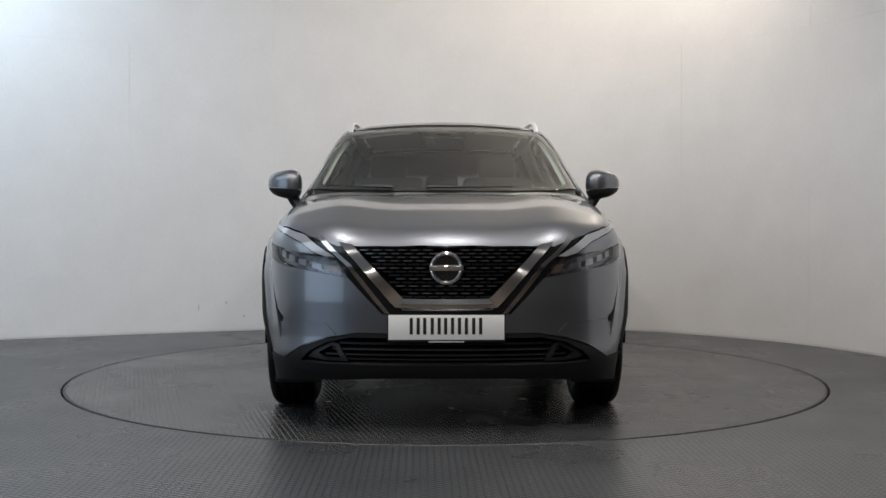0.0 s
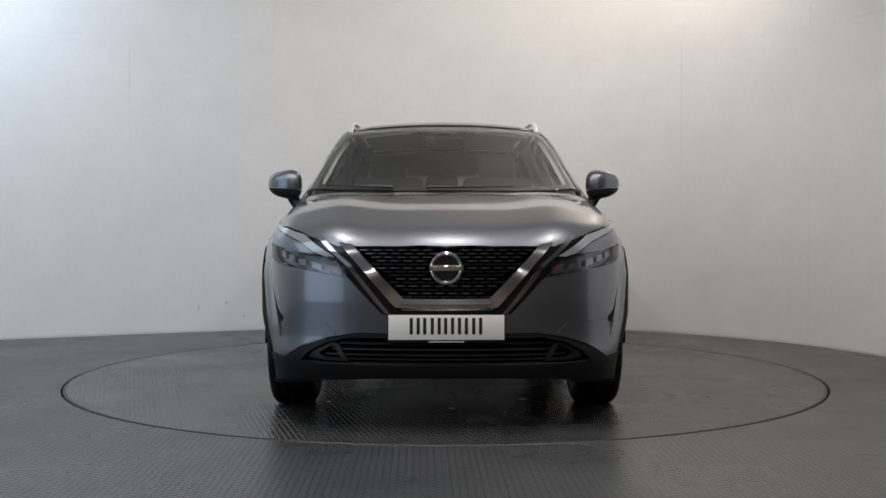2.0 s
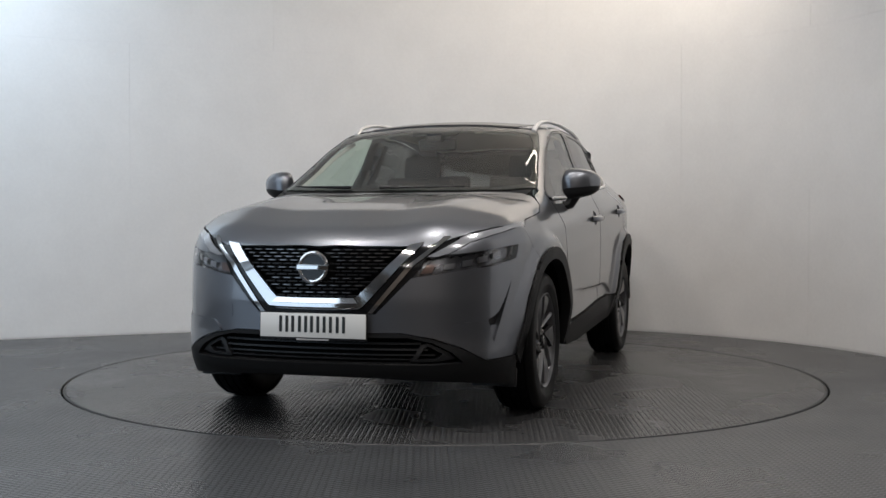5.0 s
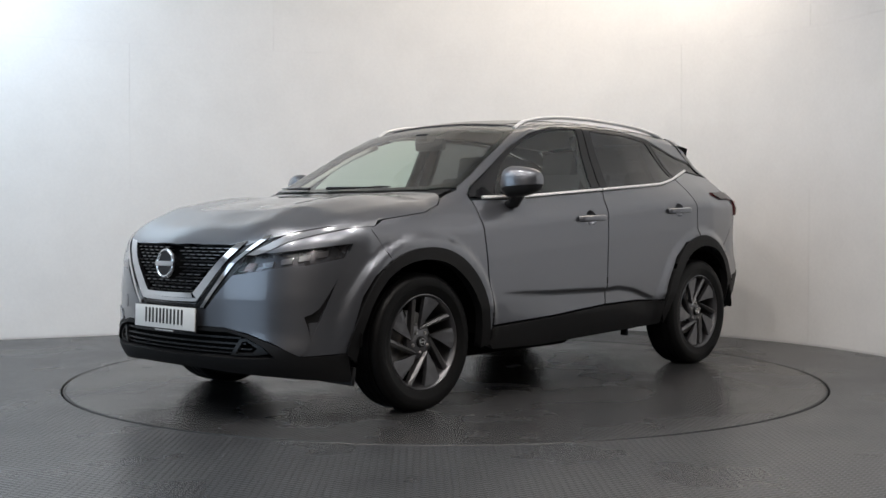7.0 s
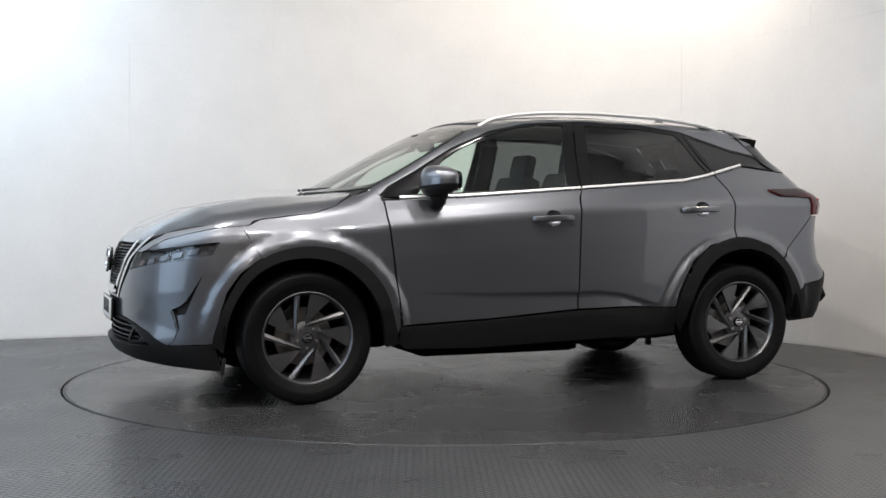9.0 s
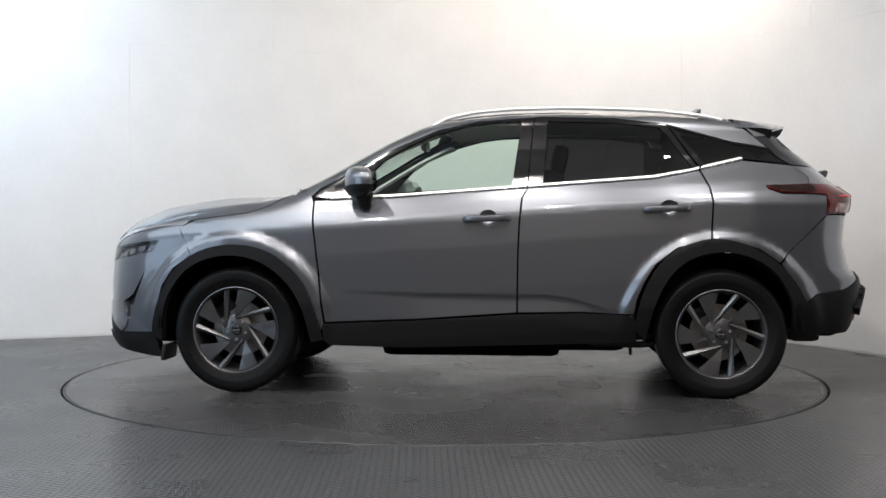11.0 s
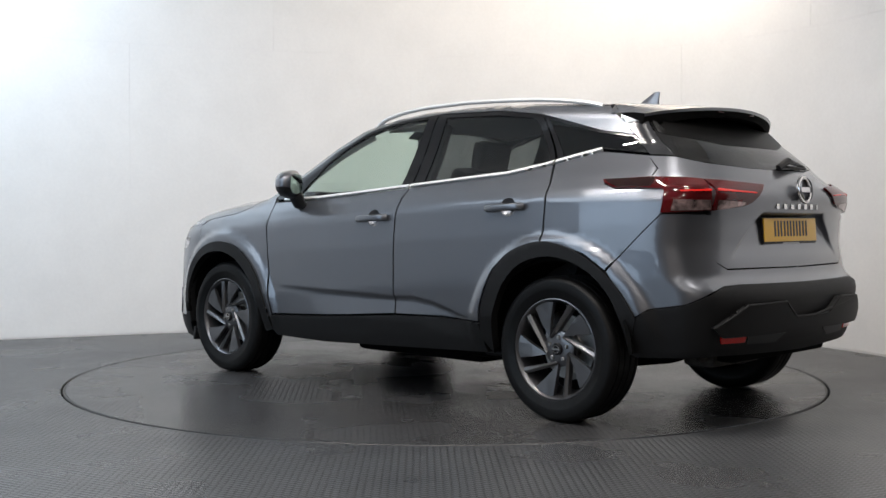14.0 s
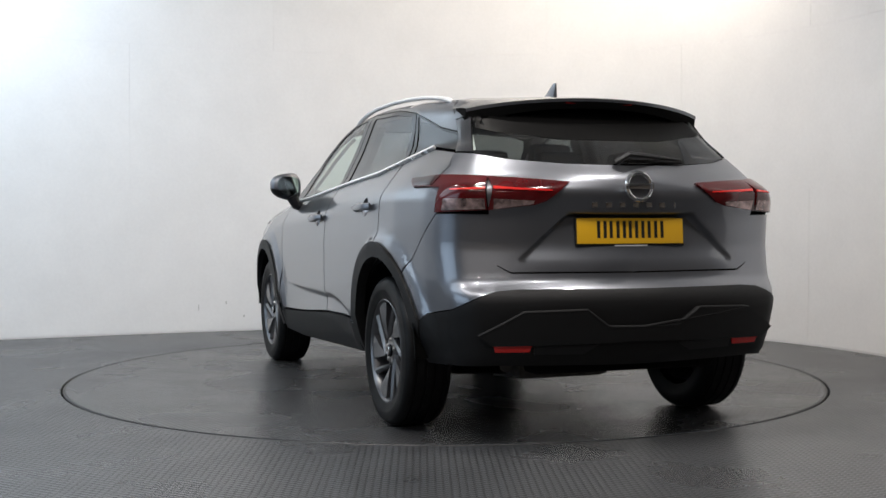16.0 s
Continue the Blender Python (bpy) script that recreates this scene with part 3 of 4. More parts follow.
    gl_q = [(-1.100, 1.476), (-1.421, 1.388), (-1.600, 1.359), (-1.712, 1.281), (-1.468, 1.310), (-1.266, 1.266)]
    fr_f = [(0.904, 1.092), (0.863, 1.141), (0.705, 1.226), (0.457, 1.368), (0.211, 1.47), (-0.011, 1.518), (-0.320, 1.541), (-0.287, 1.152), (0.788, 1.089)]
    fr_r = [(-0.297, 1.153), (-0.329, 1.541), (-0.778, 1.531), (-1.062, 1.495), (-1.224, 1.251), (-0.978, 1.204)]
    fr_q = [(-1.070, 1.493), (-1.421, 1.396), (-1.607, 1.365), (-1.730, 1.276), (-1.466, 1.305), (-1.236, 1.254)]
    for fr, gl, owners, pane in ((fr_f, gl_f, doors_f, CLEAR_GLASS), (fr_r, gl_r, doors_r, DARK_GLASS), (fr_q, gl_q, car_pair, DARK_GLASS)):
        fname = "window_frame" if owners is not car_pair else "quarter_window_frame"
        pair(fname, "side", [fr, gl], BLACK_GLOSS, owners, lift=-0.002, h=0.03, label="gloss black window surround")
        for pn in pair("window_pane" if owners is not car_pair else "quarter_window", "side", [gl], pane, owners, lift=-0.006, depth=0.004, h=0.045):
            pn.visible_shadow = pane is not CLEAR_GLASS
    belt_f = [(0.808, 1.078), (0.455, 1.088), (-0.280, 1.140), (-0.282, 1.152), (0.455, 1.101), (0.808, 1.09)]
    belt_r = [(-0.295, 1.141), (-0.732, 1.172), (-0.978, 1.189), (-1.165, 1.223), (-1.222, 1.236), (-1.228, 1.250), (-1.172, 1.236), (-0.978, 1.202), (-0.732, 1.184), (-0.296, 1.153)]
    belt_q = [(-1.234, 1.239), (-1.31, 1.257), (-1.469, 1.295), (-1.46, 1.305), (-1.31, 1.27), (-1.240, 1.253)]
    for b, owners in ((belt_f, doors_f), (belt_r, doors_r), (belt_q, car_pair)):
        pair("belt_moulding", "side", [b], SATIN, owners, lift=0.012, depth=0.016, h=0.016, label="bright chrome strip")
    # rear quarter, cladding, sills
    quarter = [(-1.236, 1.236), (-1.465, 1.29), (-1.727, 1.263), (-1.807, 1.2), (-1.804, 1.159), (-1.569, 1.152), (-1.587, 1.129), (-1.655, 1.105),
               (-1.895, 1.104), (-1.891, 0.995), (-1.688, 0.797), (-1.635, 0.737), (-1.526, 0.812), (-1.392, 0.852), (-1.279, 0.852), (-1.290, 1.050), (-1.278, 1.140)]
    pair("rear_quarter_panel", "side", [quarter], PAINT, car_pair, extra=[[(x, 1.125 - 0.07 * x - w) for x in (-1.25, -1.87)] for w in (0.12, 0.14, 0.10)])
    arch_fo = [(1.822, 0.33), (1.811, 0.40), (1.757, 0.549), (1.669, 0.692), (1.533, 0.789), (1.364, 0.828), (1.192, 0.810), (1.048, 0.735), (0.931, 0.604), (0.866, 0.425), (0.837, 0.305)]
    arch_fi = [(0.905, 0.287), (0.945, 0.470), (1.028, 0.615), (1.165, 0.725), (1.325, 0.767), (1.484, 0.748), (1.610, 0.680), (1.700, 0.565), (1.748, 0.436), (1.765, 0.283)]
    arch_ro = [(-0.868, 0.382), (-0.887, 0.471), (-0.922, 0.589), (-0.997, 0.722), (-1.102, 0.810), (-1.275, 0.861), (-1.444, 0.837), (-1.606, 0.748), (-1.715, 0.637), (-1.785, 0.520)]
    arch_ri = [(-1.721, 0.361), (-1.712, 0.500), (-1.634, 0.655), (-1.500, 0.757), (-1.332, 0.793), (-1.165, 0.755), (-1.048, 0.650), (-0.975, 0.500), (-0.949, 0.40), (-0.928, 0.301)]
    for o, i in ((arch_fo, arch_fi), (arch_ro, arch_ri)):
        lp = [tuple(q) for q in spline(o, 3)] + [tuple(q) for q in spline(i, 3)]
        pair("wheel_arch_cladding", "side", [lp], CLADDING, car_pair, lift=0.012, depth=0.05, h=0.03, label="matt black plastic arch trim")
    sill = [(0.833, 0.389), (0.309, 0.411), (-0.23, 0.449), (-0.585, 0.457), (-0.753, 0.452), (-0.869, 0.445), (-0.884, 0.301), (-0.493, 0.289), (0.377, 0.263), (0.799, 0.273), (0.837, 0.305)]
    pair("sill_cladding", "side", [sill], CLADDING, car_pair, lift=0.010, depth=0.06, label="matt black plastic sill trim")
    under = [(1.75, 0.93), (0.9, 1.06), (-1.1, 1.18), (-1.6, 1.2), (-1.7, 0.80), (-1.5, 0.86), (-1.3325, 0.88), (-1.1, 0.86), (-0.88, 0.70), (-0.80, 0.45),
             (-0.80, 0.32), (0.78, 0.32), (0.80, 0.45), (0.95, 0.68), (1.15, 0.80), (1.3325, 0.84), (1.6, 0.78)]
    # Inner side kept black so the gaps between outer panels look shaded.
    pair("inner_gap_backing", "side", [under], LINER, car_pair, lift=-0.030, depth=0.02, h=0.08)
    # windscreen and rear
    ws_edge = to_flat("top", [("s", 0.938, 1.140), ("s", 0.816, 1.202), ("s", 0.641, 1.303), ("s", 0.415, 1.426), ("s", 0.286, 1.490)]) + [(0.225, 0.553)]
    ws = [(1.14, 0), (1.10, 0.36), (1.03, 0.60), (0.960, 0.738), *ws_edge, (0.262, 0.40), (0.288, 0)]
    w = panel("windscreen", "top", [both_top(ws)], CLEAR_GLASS, car, lift=-0.003, depth=0.004, h=0.05, label="clear windscreen with a slight green tint")
    w.visible_shadow = False
    band = [(0.288, 0), (0.262, 0.40), *ws_edge[::-1], (0.96, 0.738), (1.03, 0.60), (1.10, 0.36), (1.14, 0),
            (1.085, 0), (1.05, 0.36), (0.985, 0.58), (0.93, 0.675), (0.90, 0.692), (0.80, 0.690), (0.64, 0.664), (0.44, 0.616), (0.34, 0.572), (0.305, 0.4), (0.345, 0.165), (0.44, 0.135), (0.455, 0)]
    panel("windscreen_border", "top", [both_top(band)], FRIT_AND_REFLECTION, car, lift=-0.009, depth=0.003, h=0.04, label="black printed border of the windscreen")
    rg = [(0, 1.207), (0.277, 1.212), (0.508, 1.231), (0.627, 1.259), (0.593, 1.367), (0.571, 1.44), (0.523, 1.49), (0, 1.522)]
    tg = to_flat("heel", [(0, 1.202), ("r", 0.28, 1.207), ("r", 0.511, 1.226), ("r", 0.639, 1.254), ("s", -1.731, 1.261), ("s", -1.813, 1.199), ("s", -1.809, 1.159), ("r", 0.623, 1.146), ("r", 0.645, 0.986),
                          ("r", 0.638, 0.845), ("r", 0.613, 0.774), ("r", 0.556, 0.745), ("r", 0.324, 0.745), (0, 0.743)])
    pocket = [to_flat("heel", [("r", y, z + d) for y, z in ((-0.32, 0.995), (-0.16, 0.995), (0, 0.995), (0.16, 0.995), (0.32, 0.995))]) for d in (0.008, -0.003, -0.011, -0.022)] + \
             [to_flat("heel", [("r", k * (0.31 + o), 0.99), ("r", k * (0.415 + o), 0.895), ("r", k * (0.52 + o), 0.80)]) for k in (1, -1) for o in (0.012, -0.004, -0.02, -0.036)]
    tailgate = panel("tailgate", "heel", [both(tg)], PAINT, car, h=0.026, extra=pocket, label="grey metallic tailgate with a plate recess")
    panel("rear_window", "rear", [both(rg)], DARK_GLASS, tailgate, lift=-0.003, depth=0.004, h=0.05, label="dark tinted rear window")
    # Black sheet painted in for the spoiler's dark reflection on the glass.
    panel("spoiler_reflection_band", "rear", [both([(0, 1.322), (0.25, 1.324), (0.38, 1.342), (0.50, 1.356), (0.580, 1.378), (0.545, 1.466), (0, 1.505)])], FRIT_AND_REFLECTION, tailgate, lift=-0.002, depth=0.003, h=0.05, label="black band drawn as the spoiler's dark reflection in the rear window")
    fin = to_flat("heel", [("s", -1.433, 1.527), ("s", -1.523, 1.445), ("s", -1.625, 1.36), ("s", -1.733, 1.267), ("r", 0.634, 1.261), ("r", 0.619, 1.309), ("r", 0.598, 1.367), ("r", 0.574, 1.44), ("r", 0.529, 1.488)])
    pair("pillar_garnish", "heel", [fin], GARNISH, (tailgate, tailgate), lift=0.002, label="gloss black corner trim")
    cheek = to_flat("heel", [("s", -1.433, 1.527), ("s", -1.548, 1.425), ("r", 0.577, 1.438), ("r", 0.529, 1.488)])
    pair("spoiler_cheek", "heel", [cheek], PAINT, (tailgate, tailgate), lift=0.006)
    rb = to_flat("heel", [(0, 0.737), (0.287, 0.738), (0.481, 0.738), (0.53, 0.769), (0.553, 0.845), (0.556, 0.986), (0.694, 0.99), ("s", -1.893, 0.99), ("s", -1.844, 0.942), ("s", -1.794, 0.893), ("s", -1.744, 0.844), ("s", -1.693, 0.794), ("s", -1.644, 0.73),
                          ("s", -1.723, 0.619), ("s", -1.77, 0.525), (0.795, 0.564), (0.675, 0.591), (0.577, 0.647), (0.525, 0.669), (0.451, 0.674), (0, 0.671)])
    panel("rear_bumper", "heel", [both(rb)], PAINT, car, label="grey metallic upper rear bumper")
    rc = to_flat("heel", [(0, 0.668), (0.451, 0.671), (0.525, 0.665), (0.577, 0.641), (0.675, 0.586), (0.795, 0.559), ("s", -1.77, 0.519), ("s", -1.721, 0.361), (0.829, 0.341), (0.53, 0.356), (0, 0.345)])
    clad = panel("rear_bumper_cladding", "heel", [both(rc)], CLADDING, car, lift=0.006, depth=0.06, label="matt black plastic lower rear bumper")
    step = [(0, 0.517), (0.141, 0.52), (0.225, 0.591), (0.441, 0.586), (0.583, 0.489), (0.543, 0.448), (0.163, 0.453), (0, 0.458)]
    panel("bumper_step", "heel", [both(step)], CLADDING, clad, lift=0.036, depth=0.036, h=0.018, label="raised matt black bumper insert")
    lip = both([(0, 0.517), (0.141, 0.52), (0.225, 0.591), (0.441, 0.586), (0.583, 0.489)])
    lip = dense(np.array(lip[4::-1] + lip[6:], float), 0.02, False)
    q, _ = meet(*rays("heel", lip))
    bm = bmesh.new()
    add_tube(bm, [tuple(v) for v in q + grad(q) * 0.031], 0.007, 8)
    part("step_lip", bm, CLADDING, clad, "rounded upper lip of the bumper insert")
    for side in (False, True):
        panel("reflector", "heel", [[(0.54, 0.443), (0.412, 0.443), (0.42, 0.414), (0.534, 0.414)]], RED_BRIGHT, clad, lift=0.012, right=side, label="red rear reflector")
        panel("vent_mesh", "heel", [[(0.404, 0.44), (0.162, 0.44), (0.225, 0.399), (0.404, 0.403)]], TRIM, clad, lift=0.010, right=side)
        lamp = to_flat("heel", [("s", -1.572, 1.147), ("s", -1.668, 1.149), ("s", -1.799, 1.154), (0.655, 1.15), (0.574, 1.143), (0.564, 1.008), ("s", -1.889, 0.997), ("s", -1.893, 1.1), ("s", -1.78, 1.107), ("s", -1.655, 1.108), ("s", -1.592, 1.131)])
        t = panel("tail_lamp", "heel", [lamp], RED_LENS, car, lift=0.010, depth=0.03, right=side, label="red and clear rear lamp")
        panel("side_strip", "heel", [to_flat("heel", [("s", -1.590, 1.147), ("s", -1.70, 1.148), ("s", -1.83, 1.150), ("s", -1.83, 1.112), ("s", -1.70, 1.110), ("s", -1.662, 1.111), ("s", -1.603, 1.131)])], STRIP, t, lift=0.0115, depth=0.006, h=0.02, right=side, label="nearly black side strip")
        panel("clear_lens", "heel", [[(0.573, 1.056), (0.57, 1.014), (0.719, 1.006), (0.71, 1.056)]], CLEAR_LENS, t, lift=0.013, depth=0.01, right=side, label="clear lower lens")
        panel("light_bar", "heel", [[(0.57, 1.097), (0.57, 1.091), (0.687, 1.087), (0.687, 1.093)]], RED_BRIGHT, t, lift=0.013, depth=0.006, right=side)
        inner = panel("tail_lamp_inner", "rear", [[(0.632, 1.141), (0.305, 1.121), (0.416, 1.046), (0.463, 1.03), (0.653, 1.008)]], RED_LENS, car, lift=0.012, depth=0.03, right=side, label="red rear lamp on the tailgate")
        panel("clear_lens", "rear", [[(0.634, 1.056), (0.465, 1.048), (0.47, 1.034), (0.631, 1.012)]], CLEAR_LENS, inner, lift=0.0145, depth=0.01, right=side, label="clear lower lens")
        panel("light_bar", "rear", [[(0.634, 1.099), (0.39, 1.089), (0.39, 1.084), (0.635, 1.092)]], RED_BRIGHT, inner, lift=0.0145, depth=0.006, right=side)
    # front
    fb = to_flat("nose", [(0, 0.537), (0.231, 0.537), (0.36, 0.702), (0.439, 0.716), (0.568, 0.742), (0.662, 0.752), (0.801, 0.786), (0.827, 0.852), (0.754, 0.843), (0.535, 0.81),
                          (0.498, 0.809), (0.582, 0.86), (0.684, 0.892), (0.799, 0.92), (0.89, 0.936), (0.928, 0.931), ("s", 1.662, 0.918), ("s", 1.58, 0.771), ("s", 1.685, 0.695), ("s", 1.754, 0.598),
                          ("s", 1.792, 0.47), ("s", 1.811, 0.333), (0.643, 0.325), (0.532, 0.387), (0.435, 0.429), (0.327, 0.454), (0.21, 0.453), (0, 0.452)])
    vent = [(0.767, 0.686), (0.733, 0.613), (0.698, 0.547), (0.674, 0.524), (0.644, 0.509), (0.657, 0.461), (0.67, 0.394), (0.688, 0.452), (0.712, 0.526), (0.739, 0.604)]
    bumper = panel("front_bumper", "nose", [both(fb), vent, [(-a, z) for a, z in vent]], PAINT, car, depth=0.03, h=0.026, label="grey metallic front bumper")
    for side in (False, True):
        grown = [(0.70 + (a - 0.70) * 1.3, 0.54 + (z - 0.54) * 1.12) for a, z in vent]
        panel("corner_vent", "nose", [grown], TRIM, bumper, lift=-0.026, right=side, label="black corner air vent")
        panel("vent_blade", "nose", [[(0.661, 0.477), (0.704, 0.486), (0.688, 0.439), (0.67, 0.397)]], PAINT, bumper, lift=-0.012, right=side)
        panel("bumper_fold", "nose", [[(0.437, 0.491), (0.547, 0.499), (0.64, 0.504), (0.666, 0.397), (0.654, 0.35), (0.628, 0.327), (0.579, 0.357), (0.527, 0.393), (0.46, 0.423), (0.4, 0.444)]], PAINT, bumper, lift=0.007, depth=0.012, right=side)
    panel("tow_eye_cover", "nose", [[(-0.407, 0.509), (-0.353, 0.509), (-0.349, 0.516), (-0.349, 0.566), (-0.355, 0.574), (-0.402, 0.574), (-0.41, 0.564), (-0.41, 0.516)]], PAINT, bumper, lift=0.002, depth=0.006)
    lc = to_flat("nose", [(0, 0.449), (0.21, 0.45), (0.327, 0.451), (0.434, 0.425), (0.531, 0.383), (0.642, 0.322), (0.738, 0.323), ("s", 1.812, 0.329), ("s", 1.776, 0.202), (0.809, 0.189), (0.706, 0.205), (0.54, 0.226), (0.225, 0.248), (0, 0.250)])
    mouth = [(0, 0.43), (0.21, 0.431), (0.347, 0.432), (0.433, 0.409), (0.499, 0.367), (0.543, 0.319), (0.434, 0.312), (0, 0.311)]
    low = panel("lower_bumper_cladding", "nose", [both(lc), both(mouth)], CLADDING, car, lift=0.004, depth=0.05, label="matt black plastic chin trim")
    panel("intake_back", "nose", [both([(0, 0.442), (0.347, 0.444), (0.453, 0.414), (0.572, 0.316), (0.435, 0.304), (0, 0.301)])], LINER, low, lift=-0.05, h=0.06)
    for z in (0.330, 0.356, 0.382, 0.408):
        e = 0.50 - (z - 0.30) * 1.0
        panel("intake_slat", "nose", [both([(0, z - 0.004), (e, z - 0.004), (e, z + 0.004), (0, z + 0.004)])], TRIM, low, lift=-0.022, depth=0.03, h=0.05)
    for side in (False, True):
        fog = [(0.353, 0.32), (0.393, 0.403), (0.418, 0.409), (0.488, 0.37), (0.517, 0.336), (0.448, 0.322)]
        hole = [(0.378, 0.33), (0.405, 0.39), (0.421, 0.395), (0.471, 0.361), (0.446, 0.334)]
        panel("fog_bezel", "nose", [fog, hole], TRIM, low, lift=-0.012, depth=0.03, right=side, label="black fog lamp bezel")
    opening = [(0, 0.848), (0.35, 0.848), (0.299, 0.788), (0.152, 0.609), (0, 0.609)]
    blackv = [(0, 0.853), (0.356, 0.853), (0.564, 0.902), (0.414, 0.795), (0.364, 0.706), (0.235, 0.54), (0, 0.541)]
    grille = panel("grille_surround", "nose", [both(blackv), both(opening)], BLACK_GLOSS, car, lift=-0.004, depth=0.045, label="gloss black V-shaped grille surround")
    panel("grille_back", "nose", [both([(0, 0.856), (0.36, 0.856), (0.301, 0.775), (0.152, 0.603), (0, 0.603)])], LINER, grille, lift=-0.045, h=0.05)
    ribbon("chrome_v", [(0.357, 0.854), (0.301, 0.788), (0.273, 0.755), (0.162, 0.616), (0.15, 0.606), (0.072, 0.606), (0, 0.606)],
           [(0.41, 0.861), (0.333, 0.773), (0.305, 0.736), (0.186, 0.571), (0.174, 0.569), (0.082, 0.567), (0, 0.566)], 0.000, 0.006, CHROME, grille, "polished chrome V bar")
    ribbon("chrome_v_edge", [(0.151, 0.61), (0.072, 0.608), (0, 0.608)], [(0.168, 0.587), (0.082, 0.585), (0, 0.585)], 0.003, 0.014, CHROME, grille, "bright upper edge of the chrome bar")
    ribbon("chrome_v_lip", [(0.305, 0.736), (0.186, 0.571), (0.174, 0.569), (0.082, 0.567), (0, 0.566)],
           [(0.309, 0.732), (0.182, 0.559), (0.17, 0.553), (0.082, 0.551), (0, 0.55)], 0.006, -0.008, CHROME, grille, "lower lip of the chrome bar")
    for side in (False, True):
        panel("chrome_strip", "nose", [[(0.482, 0.886), (0.511, 0.89), (0.371, 0.761), (0.22, 0.541), (0.202, 0.541), (0.349, 0.761)]], CHROME, grille, lift=0.004, depth=0.01, right=side, label="thin chrome strip")
        headlamp = panel("headlamp", "nose", [[(0.365, 0.708), (0.414, 0.793), (0.445, 0.792), (0.536, 0.807), (0.754, 0.84), (0.824, 0.849), (0.799, 0.789), (0.656, 0.754), (0.568, 0.745), (0.439, 0.719)]],
                         LAMP_GLASS, car, lift=0.002, depth=0.003, right=side, label="clear headlamp with dark inner reflectors")
        panel("housing", "nose", [[(0.361, 0.705), (0.408, 0.796), (0.829, 0.856), (0.809, 0.785), (0.437, 0.713)]], LAMP_DARK, headlamp, lift=-0.045, depth=0.01, h=0.04, right=side)
        panel("indicator", "nose", [[(0.39, 0.721), (0.416, 0.766), (0.45, 0.768), (0.433, 0.727)]], AMBER, headlamp, lift=-0.03, depth=0.01, right=side, label="amber indicator")
        for a in (0.50, 0.575, 0.645, 0.715):
            z = 0.705 + (a - 0.36) * 0.22
            panel("reflector", "nose", [[(a - 0.024, z + 0.004), (a - 0.020, z + 0.032), (a + 0.024, z + 0.040), (a + 0.02, z + 0.012)]], CHROME_DARK, headlamp, lift=-0.030, depth=0.02, h=0.02, right=side)
        panel("daytime_lamp", "nose", [[(0.418, 0.798), (0.571, 0.894), (0.696, 0.922), (0.809, 0.94), (0.941, 0.962), (0.926, 0.936), (0.801, 0.923), (0.684, 0.895), (0.582, 0.863), (0.498, 0.812), (0.45, 0.796)]],
              DRL, car, lift=0.003, depth=0.01, right=side, label="white boomerang daytime running lamp")
    return tailgate, grille, low, doors_f, doors_r


tailgate, grille, chin, front_doors, rear_doors = build_body()


def build_grille_mesh():
    """Rows of short staggered bars."""
    bm = bmesh.new()
    spots, nrm_at = [], []
    for r in range(14):
        z = 0.617 + r * 0.0162
        edge = 0.150 + (z - 0.606) * 0.86 - 0.015
        for k in range(-9, 10):
            a = (k + (0.5 if r % 2 else 0)) * 0.048
            if abs(a) < edge and math.hypot(a * 1.2, z - 0.748) > 0.085:
                spots.append((a, z, r))
    p, _ = meet(*rays("nose", [(a, z) for a, z, r in spots]))
    for (a, z, r), q in zip(spots, p):
        turn = Matrix.Rotation(a, 4, "Z")
        add_box(bm, Vector(q) - Vector((math.cos(a), math.sin(a), 0)) * 0.022, (0.022, 0.050, 0.0065), 0, turn)
    tagged(part("grille_mesh", bm, GRILLE, grille, "staggered black grille bars", smooth=False), kind="stuff")
    bm = bmesh.new()
    for (a, z, r), q in zip(spots, p):
        if r % 2 == (0 if r > 6 else 1) or r > 10:
            turn = Matrix.Rotation(a, 4, "Z")
            add_box(bm, Vector(q) - Vector((math.cos(a), math.sin(a), 0)) * 0.0105, (0.003, 0.034, 0.0042), 0, turn)
    tagged(part("grille_highlights", bm, CHROME_DARK, grille, "dark chrome bar tips", smooth=False), kind="stuff")


def build_badges():
    for name, at, tilt, parent, rad in (("front_badge", (2.262, 0, 0.748), -6, car, 0.066), ("rear_badge", (-2.150, 0, 1.108), 6, car, 0.058)):
        bm = bmesh.new()
        ring = [(rad * math.cos(a) , rad * math.sin(a)) for a in [2 * math.pi * i / 40 for i in range(41)]]
        add_tube(bm, [(0, y, z) for y, z in ring], 0.010, 8, up=Vector((1, 0, 0)), cap=False)
        add_box(bm, (0.004 if at[0] > 0 else -0.004, 0, 0), (0.014, rad * 2.35, 0.026), 0.003)
        ob = part(name, bm, CHROME, parent, "round chrome badge with a plain bar")
        ob.location, ob.rotation_euler = at, (0, radians(tilt), 0)
        bm = bmesh.new()
        add_rev(bm, [(0.001, 0.004), (rad, 0.004), (rad, -0.02)], 32, "X")
        d = part("badge_disc", bm, BLACK_GLOSS, ob)
        if at[0] < 0:
            d.location.x = 0.004
            d.data.materials[0] = PAINT


